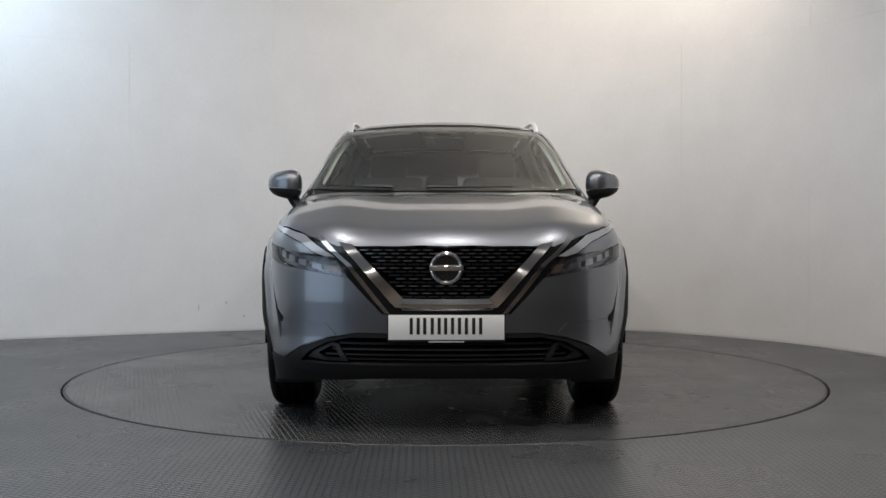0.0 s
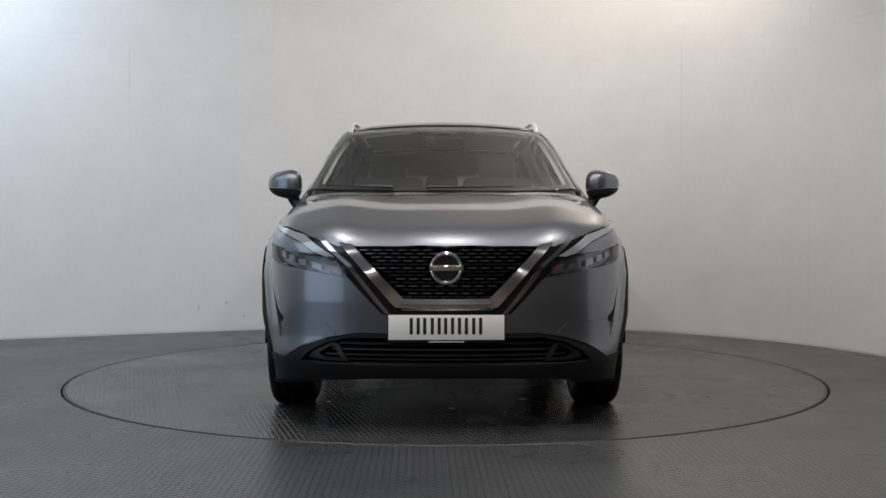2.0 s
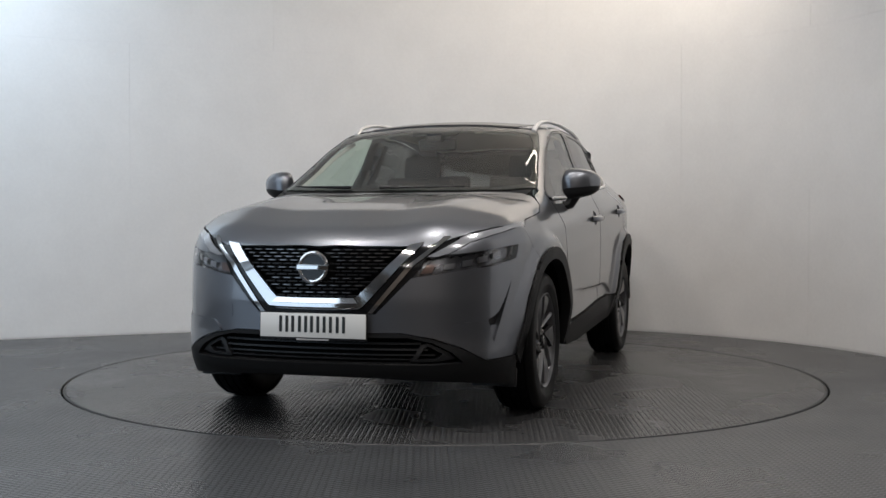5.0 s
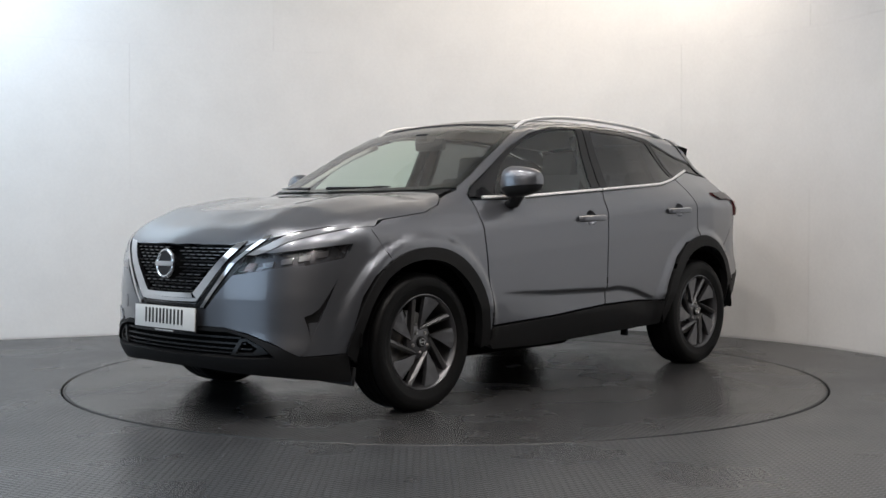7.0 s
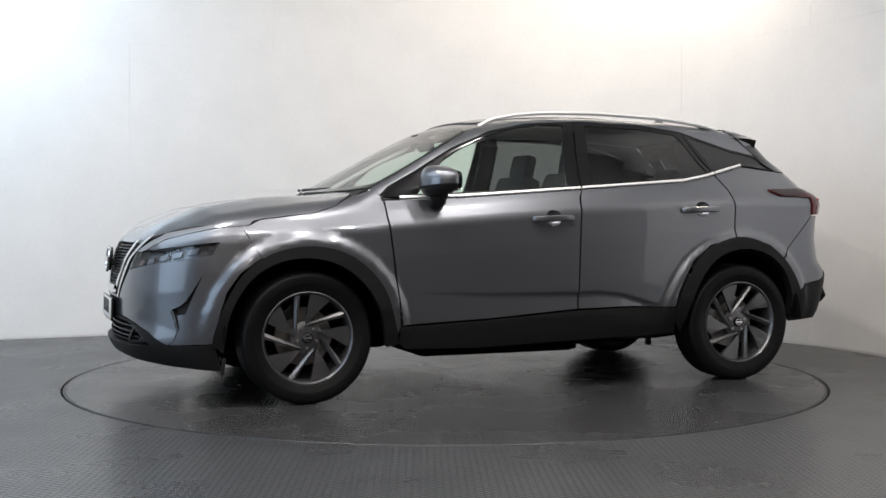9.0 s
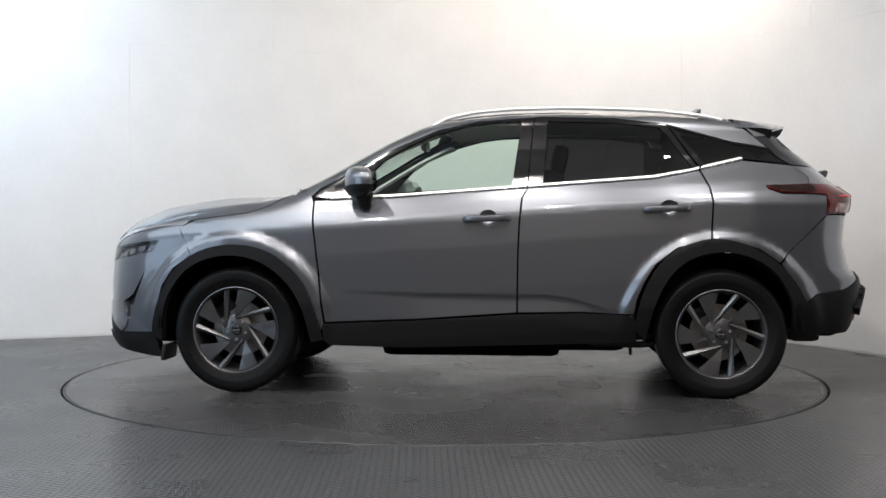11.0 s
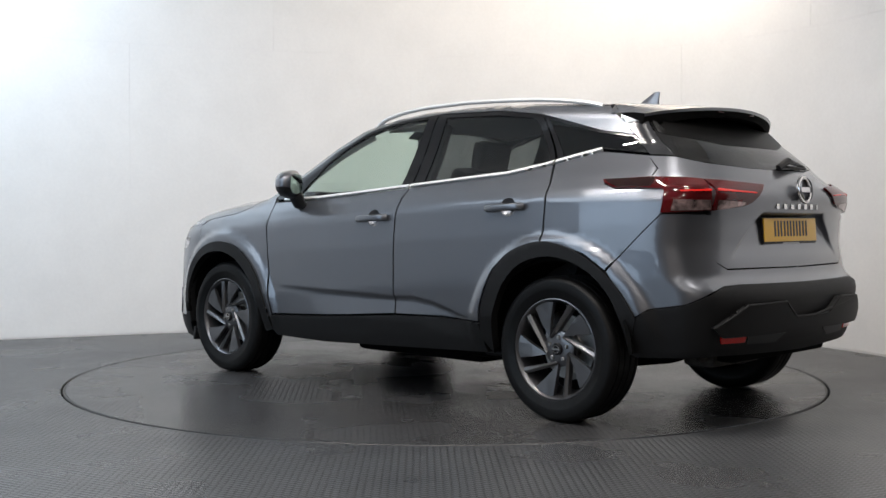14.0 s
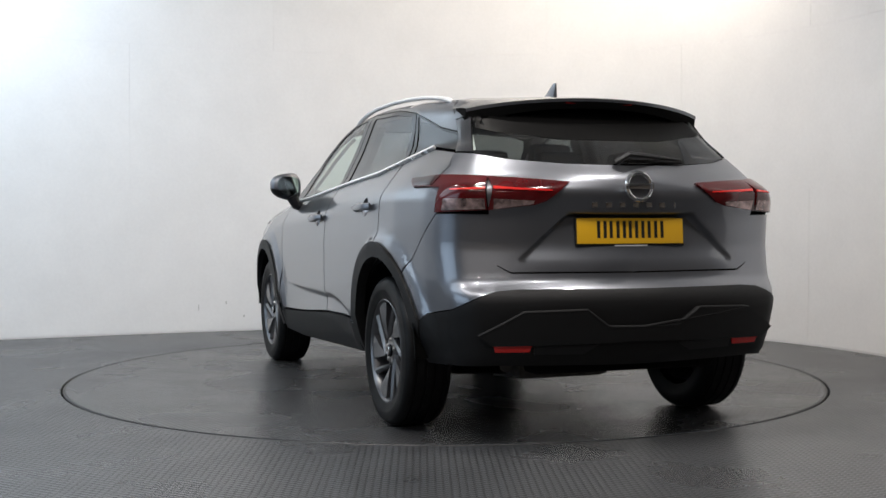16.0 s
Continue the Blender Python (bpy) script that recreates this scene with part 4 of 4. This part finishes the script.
def build_plate(name, at, tilt, flip, base, parent, label):
    e = empty(name, parent)
    tagged(e, label)
    e.location, e.rotation_euler = at, (0, radians(tilt), radians(180 if flip else 0))
    bm = bmesh.new()
    add_box(bm, (-0.004, 0, -0.004), (0.010, 0.530, 0.124), 0.003)
    part("plate_holder", bm, TRIM, e, "black plastic plate holder")
    bm = bmesh.new()
    add_box(bm, (0.003, 0, 0), (0.006, 0.520, 0.111), 0.002)
    part("plate", bm, base, e)
    for i, y in enumerate((-0.142, -0.097, -0.048, 0.012, 0.074, 0.138)):
        for d in ((0.0,) if i == 1 else (-0.0155, 0.0155)):
            bm = bmesh.new()
            add_box(bm, (0.0068, y + d, 0.006), (0.0016, 0.0145, 0.074), 0.0)
            part("plate_bar", bm, INK, e, "plain dark bar", smooth=False)
    bm = bmesh.new()
    add_box(bm, (0.003, 0, -0.064), (0.003, 0.16, 0.007), 0.0)
    part("plate_footer", bm, PALE_INK, e, smooth=False)
    return e


def build_tail_details():
    for i in range(7):
        bm = bmesh.new()
        add_box(bm, (0, 0, 0), (0.006, 0.028 if i < 6 else 0.008, 0.026), 0.002)
        ob = part("lettering_bar", bm, CHROME, tailgate, "plain chrome bar")
        y = 0.195 - i * 0.065
        ob.location = Vector(touch("rear", y, 1.028)) + Vector((-0.002, 0, 0))
    # spoiler: painted top, black underside
    top_bm, low_bm = bmesh.new(), bmesh.new()
    rows_t, rows_l = [], []
    for k in range(25):
        y = -0.60 + 1.2 * k / 24
        edge = abs(y) / 0.60
        front = Vector(touch("top", -1.44, y))
        tip = Vector((-1.805 + 0.38 * y * y + 0.02 * edge ** 6, y, 1.518 - 0.12 * y * y - 0.008 * edge ** 6))
        line = [front + Vector((0, 0, 0.003)), front.lerp(tip, 0.35) + Vector((0, 0, 0.006)), front.lerp(tip, 0.7) + Vector((0, 0, 0.007)), tip, tip + Vector((0.006, 0, -0.014))]
        rows_t.append([top_bm.verts.new(q) for q in line])
        glass = Vector((-1.60 + 0.16 * y * y, y, 1.475 - 0.10 * y * y - 0.03 * edge ** 4))
        end = tip + Vector((0.006, 0, -0.014))
        under = [end, end + Vector((0.018, 0, -0.030 - 0.035 * edge ** 3)), end.lerp(glass, 0.5) + Vector((0, 0, -0.005)), glass]
        rows_l.append([low_bm.verts.new(q) for q in under])
    for bm, rows in ((top_bm, rows_t), (low_bm, rows_l)):
        for a, b in zip(rows, rows[1:]):
            for i in range(len(a) - 1):
                bm.faces.new((a[i], a[i + 1], b[i + 1], b[i]))
    for s in (0, -1):
        q = [low_bm.verts.new(v.co) for v in rows_t[s][1:]] + [low_bm.verts.new(v.co) for v in rows_l[s][1:]]
        low_bm.faces.new(q if s else q[::-1])
    sp = part("spoiler", top_bm, PAINT, car, "grey metallic roof spoiler")
    part("spoiler_underside", low_bm, LINER, sp, "black underside of the spoiler")
    bm = bmesh.new()
    add_box(bm, (-1.778, 0, 1.497), (0.02, 0.34, 0.012), 0.003)
    part("brake_light", bm, RED_LENS, sp, "narrow red high brake light")
    # antenna fin
    bm = bmesh.new()
    base = touch("top", -1.25, 0)[2]
    rings = []
    for f, half in ((0.0, 0.030), (0.35, 0.018), (0.75, 0.009), (1.0, 0.004)):
        x0, x1 = -1.172 - 0.125 * f, -1.318 - 0.014 * f
        z = base - 0.012 + 0.084 * f
        rings.append([bm.verts.new((x0 + (x1 - x0) * u, half * math.sin(math.pi * min(1, 0.15 + u * 0.7)) * s, z)) for s, us in ((1, (0, .25, .5, .75, 1)), (-1, (1, .75, .5, .25, 0))) for u in us])
    for a, b in zip(rings, rings[1:]):
        for i in range(10):
            bm.faces.new((a[i], a[(i + 1) % 10], b[(i + 1) % 10], b[i]))
    bm.faces.new(rings[-1])
    part("antenna_fin", bm, PAINT, car, "grey shark-fin aerial")
    # rear wiper
    bm = bmesh.new()
    piv = Vector(touch("rear", 0.03, 1.215))
    arm = [piv + Vector((-0.02, 0.02, 0.0)), piv + Vector((-0.045, -0.02, 0.035)), Vector(touch("rear", -0.13, 1.245)) + Vector((-0.04, 0, 0.0)), Vector(touch("rear", -0.30, 1.232)) + Vector((-0.02, 0, 0))]
    add_tube(bm, arm, [0.024, 0.022, 0.015, 0.007], 8, 0.7)
    w = part("rear_wiper", bm, TRIM, car, "black rear wiper")
    bm = bmesh.new()
    add_tube(bm, [Vector(touch("rear", y, 1.222)) + Vector((-0.014, 0, 0)) for y in (0.02, -0.1, -0.2, -0.30)], 0.008, 6)
    part("wiper_blade", bm, RUBBER, w)


def build_rails():
    for s in (1, -1):
        bm = bmesh.new()
        pts = [(0.25, 0.575, -0.006), (0.16, 0.578, 0.020), (0.02, 0.578, 0.030), (-0.3, 0.578, 0.031), (-0.7, 0.578, 0.030), (-1.1, 0.572, 0.022), (-1.28, 0.564, 0.012), (-1.375, 0.556, -0.004)]
        path = [Vector((x, s * y, touch("top", x, y)[2] + d)) for x, y, d in [tuple(q) for q in spline(pts, 4)]]
        add_tube(bm, path, 0.0145, 10, 0.8)
        part("roof_rail", bm, SATIN, car, "satin silver roof rail")


def build_mirrors():
    for s, door in ((1, front_doors[0]), (-1, front_doors[1])):
        cap, low, glass = bmesh.new(), bmesh.new(), bmesh.new()

        def skin(u, v, grow=0.0):
            # u round the upright axis, v from bottom to top
            cx, cy, cz = 0.612, 0.936, 1.174
            ax, ay, az = 0.088 + grow, 0.104 + grow, 0.082 + grow
            c, sn = math.cos(v), math.sin(v)
            x, y, z = math.copysign(abs(math.cos(u)) ** 0.9, math.cos(u)) * c ** 0.65, math.copysign(abs(math.sin(u)) ** 0.9, math.sin(u)) * c ** 0.65, math.copysign(abs(sn) ** 0.8, sn)
            if x < 0:
                x *= 0.62
            y2 = y + 0.10 * x
            return Vector((cx + ax * x - 0.045 * y, s * (cy + ay * y2), cz + az * z * (1 - 0.22 * y) + 0.004 * y))

        for bm, lo, hi in ((cap, -0.22, 1.57), (low, -1.57, -0.25)):
            rings = [[bm.verts.new(skin(2 * math.pi * i / 28, lo + (hi - lo) * j / 8)) for i in range(28)] for j in range(9)]
            for a, b in zip(rings, rings[1:]):
                for i in range(28):
                    q = (a[i], a[(i + 1) % 28], b[(i + 1) % 28], b[i])
                    bm.faces.new(q if s > 0 else q[::-1])
        m = part("door_mirror", low, TRIM, car, "door mirror with black lower shell")
        part("mirror_cap", cap, PAINT, m, "grey metallic mirror cap")
        rim = [(math.cos(t) * 0.074, math.sin(t) * 0.058) for t in [2 * math.pi * i / 24 for i in range(24)]]
        vs = [glass.verts.new((0.552 - 0.034 * (y / 0.07), s * (0.932 + y), 1.176 + z)) for y, z in [(math.copysign(abs(y / 0.074) ** 0.6 * 0.074, y), math.copysign(abs(z / 0.058) ** 0.6 * 0.058, z)) for y, z in rim]]
        f = glass.faces.new(vs if s < 0 else vs[::-1])
        bmesh.ops.solidify(glass, geom=[f], thickness=0.004)
        part("mirror_glass", glass, MIRROR, m, "mirror glass")
        bm = bmesh.new()
        add_tube(bm, [(0.612, s * 0.835, 1.046), (0.608, s * 0.868, 1.055), (0.604, s * 0.900, 1.115)], [0.040, 0.044, 0.052], 12, 0.7)
        part("mirror_foot", bm, TRIM, m)


def build_handles():
    for doors, x, z in ((front_doors, -0.074, 0.970), (rear_doors, -1.040, 1.022)):
        for s, door in ((1, doors[0]), (-1, doors[1])):
            bm = bmesh.new()
            pts = []
            for u, out in ((0.122, 0.004), (0.105, 0.022), (0.05, 0.034), (-0.03, 0.036), (-0.095, 0.030), (-0.118, 0.008)):
                q = touch("side", x + u, z + 0.004 - 0.035 * u)
                pts.append((q[0], s * (q[1] + out), q[2]))
            add_tube(bm, [tuple(q) for q in spline(pts, 3)], 0.0145, 8, 1.25)
            part("door_handle", bm, PAINT, door, "body-coloured bar handle")
            bm = bmesh.new()
            cx, cz = CUPS[0] if doors is front_doors else CUPS[1]
            rings = []
            for k, deep in ((1.03, 0.002), (0.97, 0.006), (0.80, 0.020), (0.5, 0.030), (0.15, 0.033)):
                q, _ = meet(*rays("side", cup_ring(cx, cz, k)))
                rings.append([bm.verts.new((p[0], s * (p[1] - deep), p[2])) for p in q])
            for ra, rb in zip(rings, rings[1:]):
                for i in range(24):
                    j = (i + 1) % 24
                    bm.faces.new((ra[i], rb[i], rb[j], ra[j]) if s > 0 else (ra[j], rb[j], rb[i], ra[i]))
            bm.faces.new(rings[-1] if s < 0 else rings[-1][::-1])
            part("handle_cup", bm, PAINT, door, "hollow behind the handle")


def build_wheel(at, out, turn):
    w = empty("wheel", car)
    w.location, w.rotation_euler = at, (0, 0, 0 if out > 0 else math.pi)
    R, rim = 0.349, 0.243
    tyre = bmesh.new()
    prof = [(rim - 0.012, -0.10), (rim + 0.03, -0.112), (R - 0.035, -0.114), (R - 0.010, -0.100)]
    for g in (-0.066, -0.022, 0.022, 0.066):
        prof += [(R, g - 0.018), (R, g - 0.005), (R - 0.007, g - 0.004), (R - 0.007, g + 0.004), (R, g + 0.005)]
    prof += [(R, 0.084), (R - 0.010, 0.100), (R - 0.022, 0.110), (R - 0.026, 0.1105), (R - 0.045, 0.1155), (R - 0.050, 0.1145), (rim + 0.045, 0.1165), (rim + 0.040, 0.114), (rim + 0.012, 0.108), (rim - 0.004, 0.100), (rim - 0.012, 0.085)]
    add_rev(tyre, prof, 72)
    t = part("tyre", tyre, RUBBER, w, "black rubber tyre")
    barrel = bmesh.new()
    add_rev(barrel, [(rim - 0.012, 0.092), (rim + 0.001, 0.104), (rim - 0.004, 0.106), (rim - 0.012, 0.098), (rim - 0.020, 0.080), (rim - 0.026, 0.03), (rim - 0.04, -0.09)], 64)
    part("rim", barrel, ALLOY, w, "dark grey alloy rim")
    disc = bmesh.new()
    add_rev(disc, [(0.06, -0.01), (0.155, -0.01), (0.155, -0.032), (0.06, -0.032)], 40)
    add_rev(disc, [(0.001, 0.012), (0.07, 0.012), (0.075, -0.03)], 24)
    part("brake_disc", disc, STEEL, w, "bare steel brake disc")
    cal = bmesh.new()
    add_box(cal, (0.085 * (1 if out > 0 else -1), -0.02, 0.12), (0.11, 0.06, 0.06), 0.012, Matrix.Rotation(radians(35), 4, "Y"))
    part("brake_caliper", cal, TRIM, w)
    back = bmesh.new()
    add_rev(back, [(0.001, -0.05), (rim - 0.03, -0.05)], 32)
    part("back_plate", back, LINER, w)

    def pol(deg, r, y):
        a = radians(deg)
        return (r * math.cos(a), y, r * math.sin(a))

    def slab(bm, outline, drop):
        topv = [bm.verts.new(q) for q in outline]
        low = [bm.verts.new((q[0], q[1] - drop, q[2])) for q in outline]
        bm.faces.new(topv)
        for i in range(len(topv)):
            j = (i + 1) % len(topv)
            bm.faces.new((topv[j], topv[i], low[i], low[j]))

    # viewed from outside the wheel's x runs backwards for the left side, so angles go the other way
    for k in range(5):
        a0 = turn + 72 * k
        f = lambda d: 180 - (a0 + d)
        blade = bmesh.new()
        slab(blade, [pol(f(21), 0.072, 0.083), pol(f(15), 0.150, 0.093), pol(f(11.6), 0.226, 0.096), pol(f(4), 0.229, 0.0975), pol(f(-8), 0.229, 0.0975), pol(f(-17), 0.224, 0.094), pol(f(-8), 0.150, 0.090), pol(f(8), 0.088, 0.083)], 0.022)
        bmesh.ops.recalc_face_normals(blade, faces=blade.faces[:])
        part("spoke_blade", blade, ALLOY, w, smooth=False)
        thin = bmesh.new()
        def straight(d0, r0, y0, d1, r1, y1):
            p0, p1 = Vector(pol(f(d0), r0, y0)), Vector(pol(f(d1), r1, y1))
            return [tuple(p0.lerp(p1, k / 3)) for k in range(4)]
        ridge = straight(19, 0.066, 0.088, -43, 0.228, 0.0985)
        edge_a = straight(27, 0.072, 0.076, -39.5, 0.230, 0.090)
        edge_b = straight(8, 0.060, 0.074, -47.5, 0.227, 0.088)
        rows = [[thin.verts.new(q) for q in line] for line in ([(x, y - 0.03, z) for x, y, z in edge_a], edge_a, ridge, edge_b, [(x, y - 0.03, z) for x, y, z in edge_b])]
        for ra, rb in zip(rows, rows[1:]):
            for i in range(3):
                thin.faces.new((ra[i], ra[i + 1], rb[i + 1], rb[i]))
        bmesh.ops.recalc_face_normals(thin, faces=thin.faces[:])
        if sum(fc.normal.y for fc in thin.faces) < 0:
            bmesh.ops.reverse_faces(thin, faces=thin.faces[:])
        part("spoke", thin, ALLOY_BRIGHT, w, smooth=False)
        nut = bmesh.new()
        add_rev(nut, [(0.001, 0.084), (0.007, 0.084), (0.010, 0.080), (0.010, 0.06)], 8, at=pol(f(48), 0.054, 0))
        part("lug_nut", nut, STEEL, w)
    hub = bmesh.new()
    add_rev(hub, [(0.001, 0.078), (0.042, 0.078), (0.068, 0.074), (0.086, 0.066), (0.086, 0.04)], 32)
    part("hub", hub, ALLOY, w)
    cp = bmesh.new()
    add_rev(cp, [(0.001, 0.092), (0.024, 0.092), (0.029, 0.088), (0.030, 0.07)], 24)
    part("centre_cap", cp, BLACK_GLOSS, w, "black centre cap")
    ring = bmesh.new()
    add_tube(ring, [pol(15 * i, 0.018, 0.0925) for i in range(25)], 0.0022, 6, up=Vector((0, 1, 0)), cap=False)
    add_box(ring, (0, 0.093, 0), (0.046, 0.003, 0.008))
    part("cap_ring", ring, CHROME, w)
    return w


def build_wheels():
    for x, y, out, turn in ((1.3325, 0.780, 1, 75), (-1.3325, 0.780, 1, 111), (1.3325, -0.780, -1, 40), (-1.3325, -0.780, -1, 20)):
        build_wheel((x, y, 0.349), out, turn)
        bm = bmesh.new()
        s = 1 if y > 0 else -1
        prev = None
        for i in range(29):
            a = radians(2 + 176 * i / 28)
            r = 0.425
            row = [bm.verts.new((x + r * math.cos(a), s * yy, 0.345 + r * math.sin(a))) for yy in (0.48, 0.885)]
            row.append(bm.verts.new((x + (r + 0.02) * math.cos(a), s * 0.885, 0.345 + (r + 0.02) * math.sin(a))))
            if prev:
                for j in range(2):
                    q = (prev[j], row[j], row[j + 1], prev[j + 1])
                    bm.faces.new(q)
            prev = row
        lo = [v for v in bm.verts if abs(abs(v.co.y) - 0.48) < 1e-4]
        bm.faces.new(lo)
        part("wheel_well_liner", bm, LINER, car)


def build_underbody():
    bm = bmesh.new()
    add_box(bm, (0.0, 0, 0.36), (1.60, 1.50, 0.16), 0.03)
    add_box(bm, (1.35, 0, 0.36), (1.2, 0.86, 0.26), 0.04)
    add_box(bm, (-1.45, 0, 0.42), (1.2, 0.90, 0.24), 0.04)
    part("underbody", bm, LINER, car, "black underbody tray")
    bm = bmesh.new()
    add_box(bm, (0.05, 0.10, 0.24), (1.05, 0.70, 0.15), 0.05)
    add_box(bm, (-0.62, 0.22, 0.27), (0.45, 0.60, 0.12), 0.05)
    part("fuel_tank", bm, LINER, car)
    bm = bmesh.new()
    add_tube(bm, [(0.6, 0.1, 0.26), (-0.5, 0.12, 0.25), (-1.0, 0.35, 0.29), (-1.5, 0.42, 0.33), (-1.86, 0.50, 0.345), (-1.92, 0.52, 0.33)], 0.028, 10)
    add_box(bm, (-1.86, 0.25, 0.33), (0.18, 0.45, 0.12), 0.04)
    part("exhaust", bm, EXHAUST, car, "dark steel exhaust pipe and silencer")
    for s in (1, -1):
        bm = bmesh.new()
        add_tube(bm, [(-0.60, s * 0.60, 0.31), (-0.66, s * 0.60, 0.262), (-0.92, s * 0.61, 0.262), (-1.28, s * 0.64, 0.30)], 0.019, 10)
        add_box(bm, (-0.868, s * 0.60, 0.232), (0.018, 0.05, 0.060), 0.004)
        part("trailing_arm", bm, TRIM, car, "black suspension arm ahead of the rear wheel")
        bm = bmesh.new()
        add_box(bm, (1.765, s * 0.725, 0.212), (0.022, 0.22, 0.090), 0.006, Matrix.Rotation(radians(-8), 4, "Y"))
        part("wheel_spat", bm, TRIM, car, "black rubber air flap ahead of the front wheel")
    for x in (1.3325, -1.3325):
        bm = bmesh.new()
        add_tube(bm, [(x, -0.70, 0.33), (x, 0.70, 0.33)], 0.035, 8)
        add_tube(bm, [(x, -0.68, 0.26), (x - 0.08, 0, 0.24), (x, 0.68, 0.26)], 0.03, 8)
        part("axle", bm, LINER, car)


def build_cabin():
    for y, wheel in ((0.37, False), (-0.37, True)):
        bm = bmesh.new()
        add_box(bm, (-0.05, y, 0.66), (0.52, 0.50, 0.16), 0.06)
        add_box(bm, (-0.36, y, 0.95), (0.14, 0.48, 0.62), 0.06, Matrix.Rotation(radians(-16), 4, "Y"))
        st = part("front_seat", bm, CLOTH, car, "black front seat")
        bm = bmesh.new()
        add_box(bm, (-0.47, y, 1.315), (0.09, 0.25, 0.17), 0.04, Matrix.Rotation(radians(-12), 4, "Y"))
        part("headrest", bm, CLOTH, st)
    bm = bmesh.new()
    add_box(bm, (-0.98, 0, 0.66), (0.5, 1.26, 0.16), 0.06)
    add_box(bm, (-1.26, 0, 0.92), (0.15, 1.24, 0.52), 0.06, Matrix.Rotation(radians(-20), 4, "Y"))
    bench = part("rear_bench", bm, CLOTH, car, "black rear bench seat")
    for y in (0.40, 0.0, -0.40):
        bm = bmesh.new()
        add_box(bm, (-1.36, y, 1.235), (0.08, 0.25, 0.13), 0.04, Matrix.Rotation(radians(-14), 4, "Y"))
        part("headrest", bm, CLOTH, bench)
    bm = bmesh.new()
    add_box(bm, (0.78, 0, 0.95), (0.42, 1.38, 0.24), 0.07)
    add_box(bm, (0.90, 0, 1.045), (0.32, 1.30, 0.06), 0.025, Matrix.Rotation(radians(6), 4, "Y"))
    add_box(bm, (0.70, -0.37, 1.075), (0.18, 0.34, 0.07), 0.03)
    dash = part("dashboard", bm, DASH, car, "black dashboard with an instrument hood")
    bm = bmesh.new()
    add_box(bm, (0.15, 0, 0.60), (0.9, 0.22, 0.30), 0.05)
    part("centre_console", bm, DASH, car)
    bm = bmesh.new()
    m = Matrix.Translation((0.52, -0.37, 1.00)) @ Matrix.Rotation(radians(-25), 4, "Y")
    add_tube(bm, [m @ Vector((0, 0.185 * math.cos(a), 0.185 * math.sin(a))) for a in [2 * math.pi * i / 36 for i in range(37)]], 0.016, 8, up=m.to_3x3() @ Vector((1, 0, 0)), cap=False)
    add_box(bm, m @ Vector((0.02, 0, 0)), (0.05, 0.15, 0.11), 0.03, m.to_3x3().to_4x4())
    add_box(bm, m @ Vector((0.01, 0, 0)), (0.02, 0.34, 0.03), 0.008, m.to_3x3().to_4x4())
    part("steering_wheel", bm, TRIM, car, "black three-spoke steering wheel")
    bm = bmesh.new()
    add_box(bm, (0.36, 0, 1.425), (0.035, 0.24, 0.075), 0.02)
    add_box(bm, (0.40, 0, 1.465), (0.09, 0.10, 0.05), 0.015)
    part("interior_mirror", bm, TRIM, car, "black interior mirror and sensor housing")
    roof = [(0.25, 0), (0.22, 0.40), (0.20, 0.54), (-1.40, 0.53), (-1.42, 0)]
    panel("headliner", "top", [both_top(roof)], LINING, car, lift=-0.045, depth=0.01, h=0.1, label="pale grey headlining")
    pillar = [(0.90, 1.13), (0.72, 1.225), (0.46, 1.37), (0.22, 1.47), (0.26, 1.50), (0.44, 1.415), (0.66, 1.29), (0.90, 1.155)]
    pair("pillar_trim", "side", [pillar], LINING, (car, car), lift=-0.045, depth=0.02, h=0.05, label="pale grey pillar trim")
    bp = [(-0.235, 1.05), (-0.275, 1.51), (-0.385, 1.51), (-0.36, 1.05)]
    pair("centre_pillar", "side", [bp], DASH, (car, car), lift=-0.05, depth=0.03, h=0.06)
    cp = [(-1.06, 1.10), (-1.04, 1.47), (-1.40, 1.42), (-1.55, 1.36), (-1.62, 1.2), (-1.5, 1.1)]
    pair("rear_pillar_trim", "side", [cp], LINER, (car, car), lift=-0.05, depth=0.03, h=0.08)
    for s in (1, -1):
        bm = bmesh.new()
        pts = [Vector(touch("top", 1.118 - 0.30 * y * y, y)) + Vector((0, 0, 0.012)) for y in ((0.10, -0.05, -0.20, -0.38) if s > 0 else (-0.28, -0.42, -0.56, -0.66))]
        pts = [Vector((q.x, -q.y if s > 0 else q.y, q.z)) for q in pts]
        add_tube(bm, pts, [0.010, 0.008, 0.005, 0.003], 6)
        part("wiper", bm, TRIM, car, "black windscreen wiper")


build_grille_mesh()
build_badges()
build_plate("front_number_plate", (2.268, 0, 0.483), -2, False, PLATE_WHITE, car, "white front plate with plain dark bars")
build_plate("rear_number_plate", (-2.078, 0, 0.917), -4, True, PLATE_YELLOW, car, "yellow rear plate with plain dark bars")
build_tail_details()
build_rails()
build_mirrors()
build_handles()
build_wheels()
build_underbody()
build_cabin()


def motions():
    """The car and the turntable turn together."""
    walk(car, [(t, Matrix.Rotation(radians(-90 - a), 4, "Z") @ Matrix.Translation((-0.2366, -0.010, 0))) for t, a in TURN])
    walk(turntable, [(t, Matrix.Rotation(radians(-a), 4, "Z")) for t, a in TURN])


motions()
